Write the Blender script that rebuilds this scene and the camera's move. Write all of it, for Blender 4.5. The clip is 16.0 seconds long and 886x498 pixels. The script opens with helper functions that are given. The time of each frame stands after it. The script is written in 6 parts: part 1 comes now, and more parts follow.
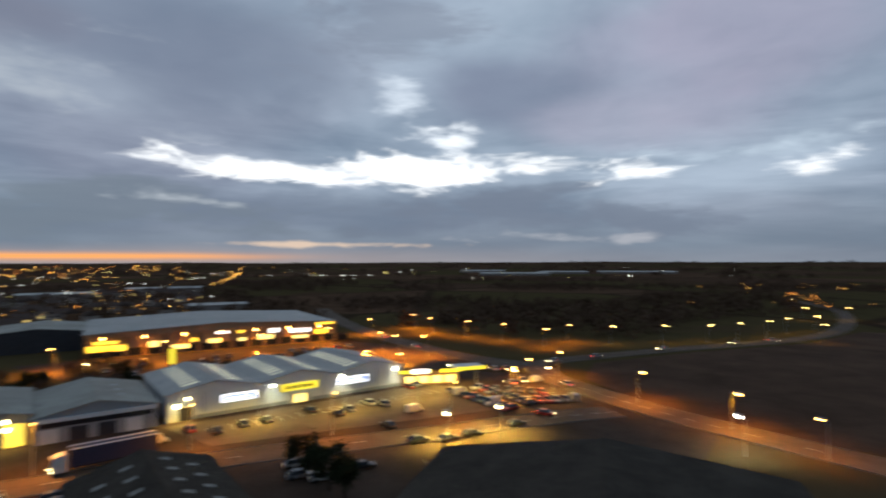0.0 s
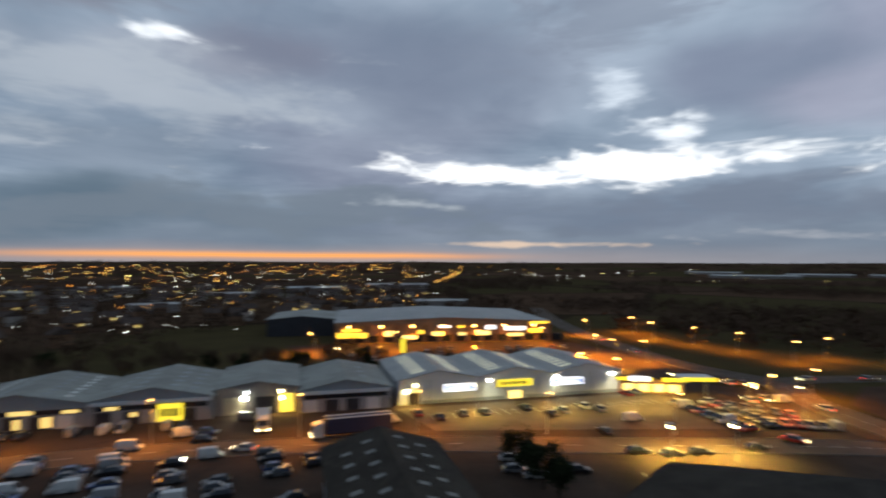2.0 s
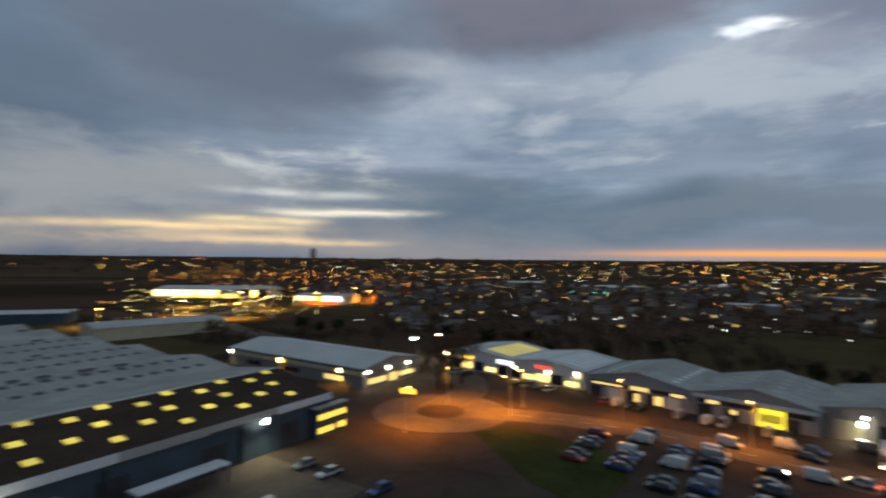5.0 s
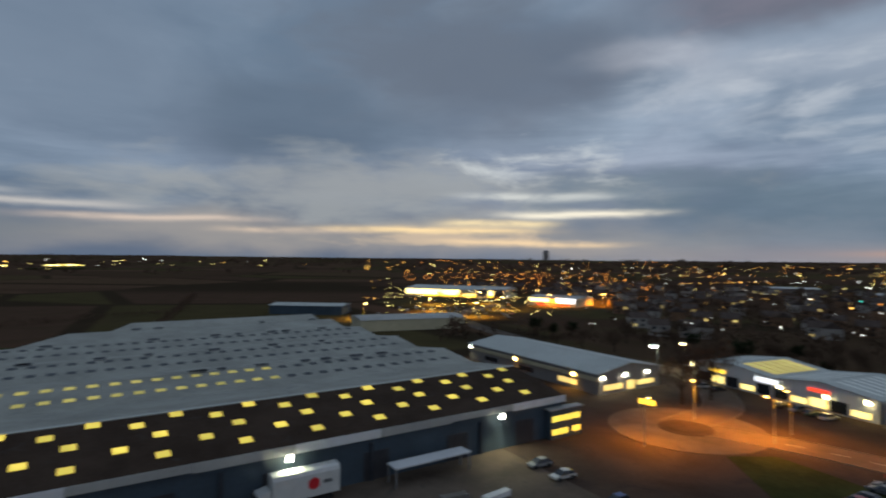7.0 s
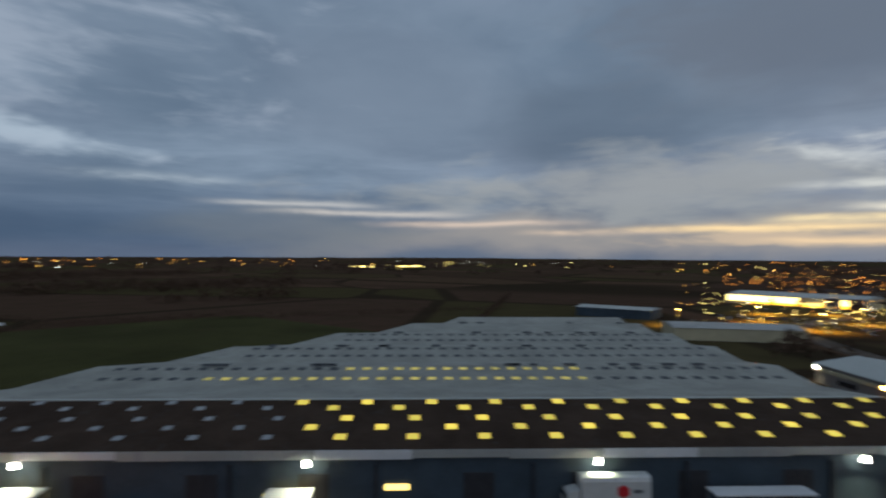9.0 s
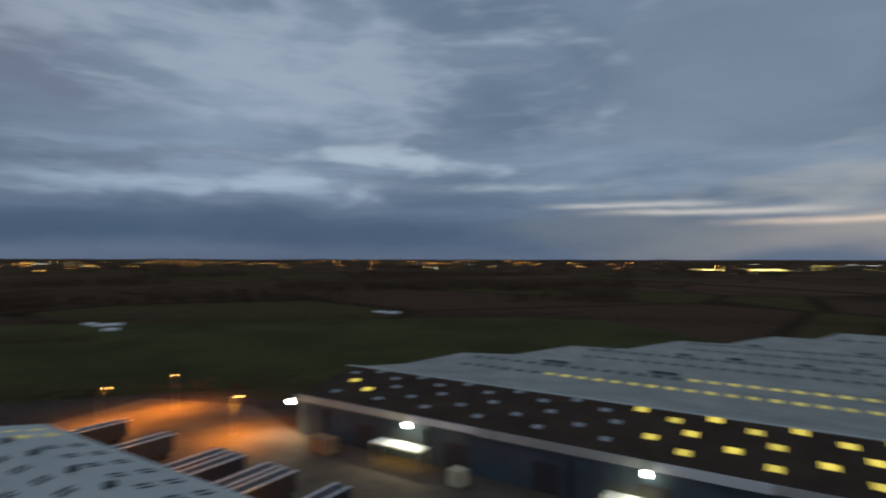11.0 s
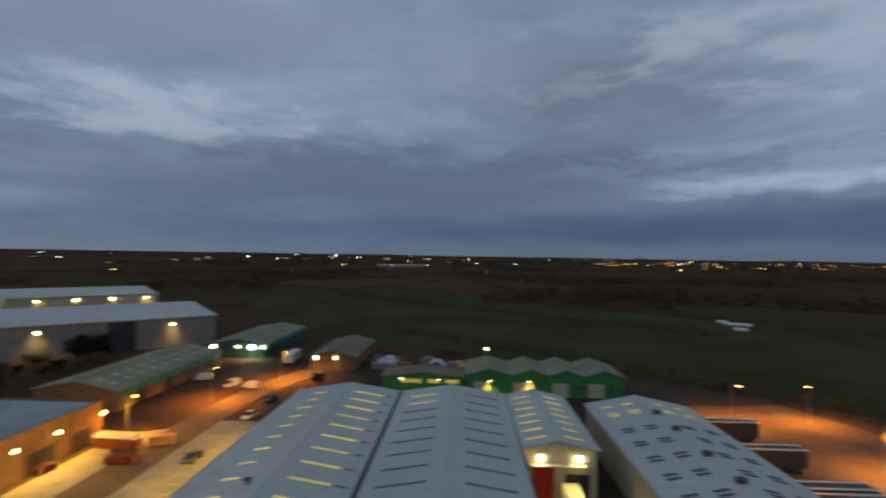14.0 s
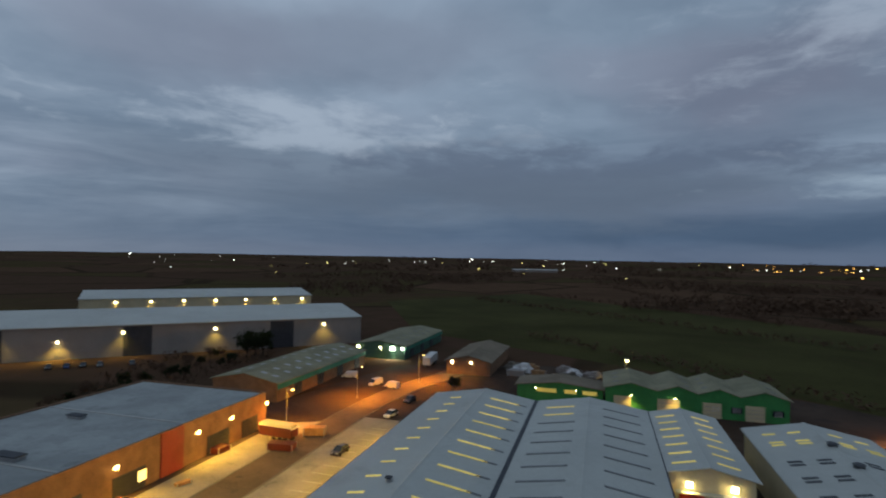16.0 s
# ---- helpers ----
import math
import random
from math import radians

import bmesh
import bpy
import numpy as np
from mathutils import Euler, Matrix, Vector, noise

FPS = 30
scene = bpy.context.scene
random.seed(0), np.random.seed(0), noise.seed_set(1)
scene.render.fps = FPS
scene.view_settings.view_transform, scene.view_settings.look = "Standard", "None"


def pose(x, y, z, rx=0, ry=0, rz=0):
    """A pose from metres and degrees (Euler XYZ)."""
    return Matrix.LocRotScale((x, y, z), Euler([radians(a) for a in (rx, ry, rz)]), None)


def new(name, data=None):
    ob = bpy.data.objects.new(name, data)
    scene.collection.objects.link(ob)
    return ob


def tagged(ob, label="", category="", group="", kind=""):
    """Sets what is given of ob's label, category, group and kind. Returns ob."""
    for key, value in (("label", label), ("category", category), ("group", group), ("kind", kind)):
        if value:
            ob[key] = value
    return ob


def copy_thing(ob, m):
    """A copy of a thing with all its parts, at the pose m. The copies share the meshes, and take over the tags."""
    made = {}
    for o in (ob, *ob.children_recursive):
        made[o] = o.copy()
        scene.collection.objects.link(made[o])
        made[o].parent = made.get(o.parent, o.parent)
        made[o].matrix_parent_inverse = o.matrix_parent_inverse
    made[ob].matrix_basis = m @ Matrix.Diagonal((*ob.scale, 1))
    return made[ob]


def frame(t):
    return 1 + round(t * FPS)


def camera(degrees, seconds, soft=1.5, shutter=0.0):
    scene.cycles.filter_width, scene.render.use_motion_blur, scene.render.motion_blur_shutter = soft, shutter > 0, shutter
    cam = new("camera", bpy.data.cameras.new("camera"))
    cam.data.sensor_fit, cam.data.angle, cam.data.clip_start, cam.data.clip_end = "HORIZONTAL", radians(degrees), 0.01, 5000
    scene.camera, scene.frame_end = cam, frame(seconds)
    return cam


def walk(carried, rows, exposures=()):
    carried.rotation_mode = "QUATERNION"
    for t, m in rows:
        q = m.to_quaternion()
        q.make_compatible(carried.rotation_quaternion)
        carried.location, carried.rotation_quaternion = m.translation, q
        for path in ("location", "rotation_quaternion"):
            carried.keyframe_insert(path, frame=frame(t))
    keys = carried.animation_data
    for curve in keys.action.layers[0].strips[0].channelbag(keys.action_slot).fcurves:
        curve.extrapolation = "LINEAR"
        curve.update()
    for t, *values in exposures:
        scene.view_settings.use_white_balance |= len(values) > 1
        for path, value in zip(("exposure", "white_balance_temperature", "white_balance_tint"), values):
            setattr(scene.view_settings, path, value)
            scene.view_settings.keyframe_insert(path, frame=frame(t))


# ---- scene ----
cam = camera(78.2, 16.0, soft=2.0, shutter=1.1)
PATH = [
    (0.0, pose(0, 0, 36.0, 91.44, 0.05, 0.00)),
    (0.5, pose(0, 0, 36.0, 91.44, -0.12, 7.37)),
    (1.0, pose(0, 0, 36.0, 91.41, -0.27, 13.29)),
    (1.5, pose(0, 0, 36.0, 91.40, -0.30, 17.10)),
    (2.0, pose(0, 0, 36.0, 91.38, -0.30, 22.17)),
    (2.5, pose(0, 0, 36.0, 91.31, -0.42, 32.04)),
    (3.0, pose(0, 0, 36.0, 91.29, -0.46, 40.42)),
    (3.5, pose(0, 0, 36.0, 91.18, -0.52, 50.50)),
    (4.0, pose(0, 0, 36.0, 91.10, -0.58, 60.53)),
    (4.5, pose(0, 0, 36.0, 91.00, -0.57, 70.76)),
    (7.0, pose(0, 0, 36.0, 90.93, -0.47, 103.69)),
    (7.5, pose(0, 0, 36.0, 90.94, -0.47, 109.49)),
    (8.0, pose(0, 0, 36.0, 90.92, -0.48, 117.93)),
    (8.5, pose(0, 0, 36.0, 90.94, -0.44, 127.16)),
    (11.0, pose(0, 0, 36.0, 91.04, -0.22, 169.32)),
    (11.5, pose(0, 0, 36.0, 91.04, -0.55, 182.73)),
    (12.0, pose(0, 0, 36.0, 90.99, -0.68, 192.40)),
    (12.5, pose(0, 0, 36.0, 90.91, -0.71, 200.80)),
    (13.0, pose(0, 0, 36.0, 90.83, -0.68, 210.45)),
    (13.5, pose(0, 0, 36.0, 90.74, -0.74, 220.74)),
    (14.0, pose(0, 0, 36.0, 90.64, -0.83, 229.30)),
    (14.5, pose(0, 0, 36.0, 90.59, -0.81, 235.94)),
    (15.0, pose(0, 0, 36.0, 90.58, -0.86, 239.71)),
    (15.5, pose(0, 0, 36.15, 90.68, -0.90, 241.39)),
    (16.0, pose(0, 0, 36.7, 90.87, -0.95, 243.37)),
]
walk(cam, PATH)

# ---------------------------------------------------------------- world: dusk under broken cloud
world = bpy.data.worlds.new("dusk_sky")
scene.world = world
world.use_nodes = True
WT = world.node_tree
WT.nodes.clear()


class Ex:
    """A value in a node tree, with arithmetic."""
    def __init__(self, tree, socket):
        self.t, self.s = tree, socket

    def op(self, name, *others):
        nd = self.t.nodes.new("ShaderNodeMath")
        nd.operation = name
        for i, o in enumerate((self, *others)):
            if isinstance(o, Ex):
                self.t.links.new(o.s, nd.inputs[i])
            else:
                nd.inputs[i].default_value = o
        return Ex(self.t, nd.outputs[0])

    def __add__(self, o): return self.op("ADD", o)
    def __sub__(self, o): return self.op("SUBTRACT", o)
    def __mul__(self, o): return self.op("MULTIPLY", o)
    def __truediv__(self, o): return self.op("DIVIDE", o)

    def step(self, lo, hi):
        nd = self.t.nodes.new("ShaderNodeMapRange")
        nd.interpolation_type = "SMOOTHSTEP"
        self.t.links.new(self.s, nd.inputs["Value"])
        nd.inputs["From Min"].default_value, nd.inputs["From Max"].default_value = lo, hi
        return Ex(self.t, nd.outputs["Result"])


def xyz(tree, x, y, z):
    nd = tree.nodes.new("ShaderNodeCombineXYZ")
    for i, o in enumerate((x, y, z)):
        if isinstance(o, Ex):
            tree.links.new(o.s, nd.inputs[i])
        else:
            nd.inputs[i].default_value = o
    return nd.outputs[0]


def fbm(tree, vec, scale, detail=6.0, rough=0.55, dist=0.0):
    nd = tree.nodes.new("ShaderNodeTexNoise")
    tree.links.new(vec, nd.inputs["Vector"])
    nd.inputs["Scale"].default_value, nd.inputs["Detail"].default_value = scale, detail
    nd.inputs["Roughness"].default_value, nd.inputs["Distortion"].default_value = rough, dist
    return Ex(tree, nd.outputs["Fac"])


def mixc(tree, fac, a, b):
    nd = tree.nodes.new("ShaderNodeMix")
    nd.data_type = "RGBA"
    for i, o in ((0, fac), (6, a), (7, b)):
        if isinstance(o, Ex):
            tree.links.new(o.s, nd.inputs[i])
        elif isinstance(o, (tuple, float, int)):
            nd.inputs[i].default_value = (*o, 1) if isinstance(o, tuple) else o
        else:
            tree.links.new(o, nd.inputs[i])
    return nd.outputs[2]


def build_sky():
    t = WT
    tc = t.nodes.new("ShaderNodeTexCoord")
    sep = t.nodes.new("ShaderNodeSeparateXYZ")
    t.links.new(tc.outputs["Generated"], sep.inputs[0])
    x, y, z = (Ex(t, sep.outputs[i]) for i in range(3))
    up = z.op("MAXIMUM", 0.0)
    el = z.op("ARCSINE") * 57.2958
    az = (x * -1.0).op("ARCTAN2", y) * 57.2958                    # degrees to the left of +y, -180..180
    # cloud deck: a plane overhead, drawn together towards the horizon
    k = (up + 0.20)
    px, py = x / k, y / k
    wv = xyz(t, x, y, z * 2.2)
    w1 = fbm(t, wv, 3.2, 4.0, 0.50, 0.2) - 0.5
    w2 = fbm(t, xyz(t, x, y, z * 2.2 + 7.0), 3.6, 4.0, 0.50, 0.2) - 0.5
    big = fbm(t, xyz(t, px + w1 * 0.9, py + w2 * 0.9, 2.0), 0.42, 5.0, 0.52, 0.1)
    soft = fbm(t, xyz(t, px + w1 * 0.5, py + w2 * 0.5, 0.0), 1.0, 6.0, 0.52, 0.1)
    fine = fbm(t, xyz(t, px + w1 * 0.4, py + w2 * 0.4, 3.7), 2.6, 5.0, 0.55, 0.1)
    streak = fbm(t, xyz(t, x * 1.9, y * 1.9, z * 15.0), 1.5, 7.0, 0.6, 0.35)
    torn = fbm(t, xyz(t, x * 5.0 + w1 * 1.4, y * 5.0 + w2 * 1.4, z * 17.0), 1.25, 6.0, 0.58, 0.15)
    low = el.step(18.0, 5.0)
    cloud = big * 0.46 + soft * 0.42 + fine * 0.12
    cloud = cloud * (low * -0.50 + 1.0) + streak * (low * 0.50)
    cloud = cloud * 0.95 + torn * 0.05
    cloud = cloud.step(0.37, 0.63)
    # towards the set sun brighter and greyer, away from it dim and blue
    sunward = ((az - 8.0) * 0.0174533).op("COSINE").step(-0.9, 0.95)
    dark = mixc(t, sunward, (0.108, 0.158, 0.228), (0.148, 0.208, 0.292))
    light = mixc(t, sunward, (0.230, 0.302, 0.398), (0.405, 0.490, 0.600))
    col = mixc(t, cloud, dark, light)
    # mauve undersides
    mauve = fbm(t, xyz(t, px, py, 9.1), 0.45, 3.0, 0.5).step(0.48, 0.70)
    col = mixc(t, mauve * 0.26, col, mixc(t, sunward, (0.21, 0.195, 0.27), (0.33, 0.29, 0.37)))
    # a deep blue bank low down away from the sun, a grey one towards it
    bank = (el + w1 * 6.0).step(8.5, 2.0)
    bankcol = mixc(t, sunward, (0.052, 0.090, 0.158), (0.160, 0.200, 0.255))
    col = mixc(t, bank * 0.80, col, bankcol)

    def patch(a0, e0, wa, we, lo, hi, colour, amount, warp=1.0, tilt=0.0, rag=2.6):
        """A thin place or a thick bank in the cloud, its outline torn by the cloud's own swirls."""
        nonlocal col
        turn = (az - (a0 - 540.0)).op("FLOORED_MODULO", 360.0) - 180.0
        da = (turn + w1 * (20.0 * warp)) / wa
        de = (el - e0 - turn * tilt + w2 * (7.0 * warp)) / we
        g = ((da * da + de * de) * -1.0).op("EXPONENT")
        m = (g - 0.42 + (torn - 0.5) * rag).step(lo - 0.36, hi - 0.36) * g.step(0.015, 0.25) * amount
        col = mixc(t, m, col, colour)

    def bank_at(a0, e0, wa, we, colour, amount):
        """A broad soft bank or clearing with a billowed edge."""
        nonlocal col
        turn = (az - (a0 - 540.0)).op("FLOORED_MODULO", 360.0) - 180.0
        da = (turn + w1 * 16.0) / wa
        de = (el - e0 + w2 * 7.0) / we
        g = ((da * da + de * de) * -1.0).op("EXPONENT")
        m = g.step(0.10, 0.85) * ((soft - 0.5) * 1.6 + 0.85).op("MINIMUM", 1.0) * amount
        col = mixc(t, m, col, colour)

    # broad banks and clearings round the horizon
    for a0, e0, wa, we, colour, amount in (
            (24.0, 20.0, 15.0, 5.5, (0.150, 0.185, 0.265), 0.8), (-8.0, 17.0, 11.0, 4.5, (0.165, 0.195, 0.285), 0.8),
            (43.0, 19.5, 8.0, 3.0, (0.185, 0.185, 0.250), 0.7), (47.0, 5.0, 18.0, 2.6, (0.135, 0.180, 0.235), 0.7),
            (10.0, 5.2, 30.0, 2.4, (0.130, 0.170, 0.240), 0.75), (53.0, 9.5, 10.0, 3.0, (0.175, 0.220, 0.290), 0.6),
            (50.0, 17.0, 9.0, 4.0, (0.42, 0.46, 0.54), 0.6), (37.0, 15.0, 10.0, 2.6, (0.36, 0.42, 0.51), 0.6),
            (-18.0, 13.5, 10.0, 3.0, (0.42, 0.41, 0.52), 0.6), (-28.0, 21.0, 13.0, 7.0, (0.38, 0.34, 0.46), 0.7),
            (95.0, 18.5, 15.0, 6.5, (0.098, 0.118, 0.160), 0.9), (71.0, 24.0, 15.0, 4.0, (0.118, 0.128, 0.170), 0.9),
            (82.0, 19.0, 9.0, 2.2, (0.40, 0.42, 0.48), 0.6), (68.0, 17.0, 12.0, 2.6, (0.30, 0.345, 0.42), 0.6),
            (82.0, 6.8, 14.0, 1.8, (0.120, 0.175, 0.215), 0.7), (64.0, 4.6, 18.0, 2.8, (0.095, 0.145, 0.195), 0.75),
            (118.0, 13.5, 15.0, 4.5, (0.092, 0.130, 0.185), 0.85), (141.0, 17.0, 16.0, 8.0, (0.165, 0.215, 0.290), 0.7),
            (187.0, 20.0, 26.0, 6.5, (0.230, 0.290, 0.380), 0.7), (212.0, 17.0, 13.0, 5.0, (0.135, 0.145, 0.205), 0.75),
            (215.0, 11.5, 12.0, 1.8, (0.105, 0.140, 0.205), 0.7), (231.0, 7.5, 24.0, 3.4, (0.078, 0.108, 0.160), 0.85),
            (256.0, 14.0, 14.0, 2.2, (0.235, 0.290, 0.380), 0.6), (226.0, 18.5, 10.0, 3.0, (0.195, 0.230, 0.310), 0.6),
            (270.0, 20.0, 14.0, 5.0, (0.165, 0.190, 0.260), 0.6), (204.0, 2.6, 44.0, 2.2, (0.050, 0.084, 0.140), 0.80),
            (262.0, 8.0, 24.0, 5.5, (0.100, 0.135, 0.190), 0.65), (252.0, 21.0, 18.0, 4.0, (0.160, 0.190, 0.260), 0.55),
            (112.0, 2.2, 40.0, 2.2, (0.34, 0.315, 0.29), 0.75), (150.0, 3.0, 14.0, 2.4, (0.15, 0.18, 0.21), 0.6)):
        bank_at(a0, e0, wa, we, colour, amount)
    # heavier banks
    patch(66.0, 27.0, 26.0, 7.0, 0.35, 0.95, (0.175, 0.175, 0.225), 0.85, rag=1.3)
    patch(104.0, 21.0, 19.0, 8.0, 0.30, 1.0, (0.128, 0.160, 0.212), 0.9, rag=1.2)
    patch(36.0, 5.0, 34.0, 2.6, 0.30, 0.85, (0.165, 0.205, 0.255), 0.7)
    patch(-8.0, 5.0, 24.0, 2.2, 0.30, 0.85, (0.165, 0.20, 0.265), 0.7)
    patch(8.0, 24.0, 12.0, 5.0, 0.35, 0.9, (0.20, 0.235, 0.31), 0.6)
    patch(225.0, 10.0, 40.0, 3.0, 0.35, 0.95, (0.095, 0.128, 0.190), 0.75)
    patch(232.0, 7.0, 34.0, 4.5, 0.25, 0.95, (0.105, 0.140, 0.195), 0.65, rag=1.4)
    # thin places
    patch(112.0, 7.0, 30.0, 4.5, 0.25, 0.95, (0.315, 0.335, 0.345), 0.8, rag=1.5)
    patch(50.0, 15.0, 22.0, 5.0, 0.35, 1.0, (0.44, 0.49, 0.55), 0.6)
    patch(3.0, 9.3, 34.0, 1.8, 0.32, 0.80, (1.15, 1.18, 1.20), 1.0, 0.55)
    patch(0.5, 13.2, 4.6, 2.2, 0.38, 1.0, (1.02, 1.08, 1.14), 0.95, 0.5)
    patch(4.5, 18.0, 3.4, 4.0, 0.38, 1.2, (0.78, 0.87, 0.97), 0.85, 0.5)
    patch(-27.0, 10.4, 13.0, 1.3, 0.40, 1.3, (0.62, 0.74, 0.85), 0.7, 0.6)
    patch(24.0, 5.8, 7.0, 0.9, 0.40, 1.3, (0.60, 0.65, 0.70), 0.6, 0.4, 0.0, 4.5)
    patch(-12.0, 2.6, 10.0, 0.7, 0.40, 1.3, (0.50, 0.51, 0.55), 0.6, 0.3, 0.0, 4.5)
    patch(50.0, 20.6, 3.4, 0.9, 0.42, 1.1, (1.05, 1.1, 1.15), 0.9, 0.3)
    patch(78.0, 16.0, 10.0, 5.0, 0.36, 1.2, (0.46, 0.50, 0.56), 0.6, rag=1.8)
    patch(94.0, 9.8, 11.0, 2.8, 0.40, 1.4, (0.64, 0.68, 0.69), 0.75, 0.9, 0.0, 3.4)
    patch(104.0, 1.9, 20.0, 0.9, 0.30, 0.95, (0.60, 0.47, 0.34), 0.75, 0.10)
    patch(192.0, 6.6, 24.0, 1.6, 0.34, 1.2, (0.36, 0.46, 0.56), 0.75, 0.6)
    patch(176.0, 10.0, 14.0, 1.2, 0.34, 1.2, (0.42, 0.51, 0.60), 0.7, 0.5)
    patch(186.0, 19.0, 34.0, 9.0, 0.34, 1.1, (0.33, 0.39, 0.48), 0.6)
    patch(258.0, 13.5, 24.0, 3.0, 0.36, 1.0, (0.34, 0.41, 0.50), 0.7)
    def bar(a0, e0, wa, we, colour, amount):
        """A thin level slit of lit sky under the deck, broken along its length."""
        nonlocal col
        turn = (az - (a0 - 540.0)).op("FLOORED_MODULO", 360.0) - 180.0
        da = turn / wa
        de = (el - e0 + w2 * 0.9 + (streak - 0.5) * 1.1) / we
        g = ((da * da * da * da + de * de) * -1.0).op("EXPONENT")
        col = mixc(t, g * ((torn - 0.5) * 2.4 + 0.75).step(0.0, 1.0) * amount, col, colour)

    for a0, e0, wa, we, colour in (
            (143.0, 4.6, 10.0, 0.32, (0.52, 0.50, 0.48)), (131.0, 3.6, 10.0, 0.30, (0.62, 0.51, 0.43)), (119.0, 2.6, 7.0, 0.30, (0.70, 0.55, 0.42)),
            (105.0, 2.9, 11.0, 0.36, (1.0, 0.74, 0.40)), (95.0, 1.7, 9.0, 0.30, (0.90, 0.66, 0.40)), (89.5, 4.5, 8.0, 0.36, (0.98, 0.90, 0.72)),
            (98.0, 3.6, 6.0, 0.34, (0.95, 0.76, 0.44)), (94.0, 6.3, 8.0, 0.36, (0.60, 0.62, 0.60)), (150.0, 5.4, 8.0, 0.30, (0.46, 0.47, 0.48)), (163.0, 7.4, 7.0, 0.40, (0.36, 0.43, 0.50))):
        bar(a0, e0, wa, we, colour, 0.9)
    # the afterglow just over the horizon
    glow_ = ((az - 35.0) / 42.0)
    glow_ = ((glow_ * glow_) * -1.0).op("EXPONENT")
    band = (el + w2 * 1.5).step(2.2, 0.2) * (glow_ * 0.6 + 0.05)
    col = mixc(t, band, col, (0.44, 0.34, 0.31))
    strip = ((el - 0.62 + w2 * 0.25) / 0.30)
    strip = ((strip * strip) * -1.0).op("EXPONENT")
    inner = ((az - 40.0) / 21.0)
    inner = ((inner * inner * inner * inner) * -1.0).op("EXPONENT")
    col = mixc(t, strip * inner, col, (1.0, 0.42, 0.13))
    patch(14.0, 1.9, 14.0, 0.35, 0.42, 1.2, (0.80, 0.60, 0.45), 0.8, 0.08, 0.0, 3.8)
    # below the horizon: dark earth
    col = mixc(t, el.step(-0.1, -1.2), col, (0.012, 0.012, 0.012))
    bg = t.nodes.new("ShaderNodeBackground")
    t.links.new(col, bg.inputs[0])
    bg.inputs[1].default_value = 1.11
    out = t.nodes.new("ShaderNodeOutputWorld")
    t.links.new(bg.outputs[0], out.inputs[0])


build_sky()

# ---------------------------------------------------------------- materials
def surface(name, colour, rough=0.8, metal=0.0, vary=0.25, scale=0.35, grain=6.0, bump=0.15, ribs=0.0, stain=None, spec=0.3):
    """A plain weathered surface: large stains, fine grain, optional pressed ribs along the object's y axis."""
    m = bpy.data.materials.new(name)
    m.use_nodes = True
    t = m.node_tree
    b = t.nodes["Principled BSDF"]
    tc = t.nodes.new("ShaderNodeTexCoord")
    obj = tc.outputs["Object"]
    big = fbm(t, obj, scale, 5.0, 0.6, 0.4)
    small = fbm(t, obj, grain, 3.0, 0.6)
    lo = tuple(c * (1 - vary) for c in colour)
    hi = tuple(min(c * (1 + vary), 0.9) for c in colour)
    col = mixc(t, (big * 0.7 + small * 0.3).step(0.3, 0.7), lo, hi)
    if stain:
        col = mixc(t, fbm(t, obj, scale * 2.7, 6.0, 0.65, 1.0).step(0.55, 0.72) * 0.6, col, stain)
    t.links.new(col, b.inputs["Base Color"])
    b.inputs["Roughness"].default_value, b.inputs["Metallic"].default_value = rough, metal
    b.inputs["Specular IOR Level"].default_value = spec
    h = small * 0.3
    if ribs:
        wv = t.nodes.new("ShaderNodeTexWave")
        wv.wave_type, wv.bands_direction, wv.wave_profile = "BANDS", "Y", "SIN"
        wv.inputs["Scale"].default_value = ribs
        t.links.new(obj, wv.inputs["Vector"])
        h = h + Ex(t, wv.outputs["Fac"])
    bp = t.nodes.new("ShaderNodeBump")
    bp.inputs["Strength"].default_value, bp.inputs["Distance"].default_value = bump, 0.06
    t.links.new(h.s, bp.inputs["Height"])
    t.links.new(bp.outputs[0], b.inputs["Normal"])
    return m


def glow(name, colour, strength, far=False):
    """The face of a lamp, a lit sign or a lit pane."""
    m = bpy.data.materials.new(name)
    m.use_nodes = True
    t = m.node_tree
    b = t.nodes["Principled BSDF"]
    b.inputs["Base Color"].default_value = (*colour, 1)
    b.inputs["Emission Color"].default_value = (*colour, 1)
    b.inputs["Emission Strength"].default_value = strength
    if far:
        m.cycles.emission_sampling = "NONE"
    return m


def lit_pane(name, colour, strength):
    """A translucent pane over a lit hall: uneven from pane to pane and across each pane."""
    m = glow(name, colour, strength, True)
    t = m.node_tree
    b = t.nodes["Principled BSDF"]
    inf = t.nodes.new("ShaderNodeObjectInfo")
    tc = t.nodes.new("ShaderNodeTexCoord")
    n = fbm(t, tc.outputs["Object"], 0.9, 3.0, 0.6)
    e = (n.step(0.25, 0.7) * 0.6 + 0.45) * (Ex(t, inf.outputs["Random"]) * 0.7 + 0.5) * strength
    t.links.new(e.s, b.inputs["Emission Strength"])
    return m


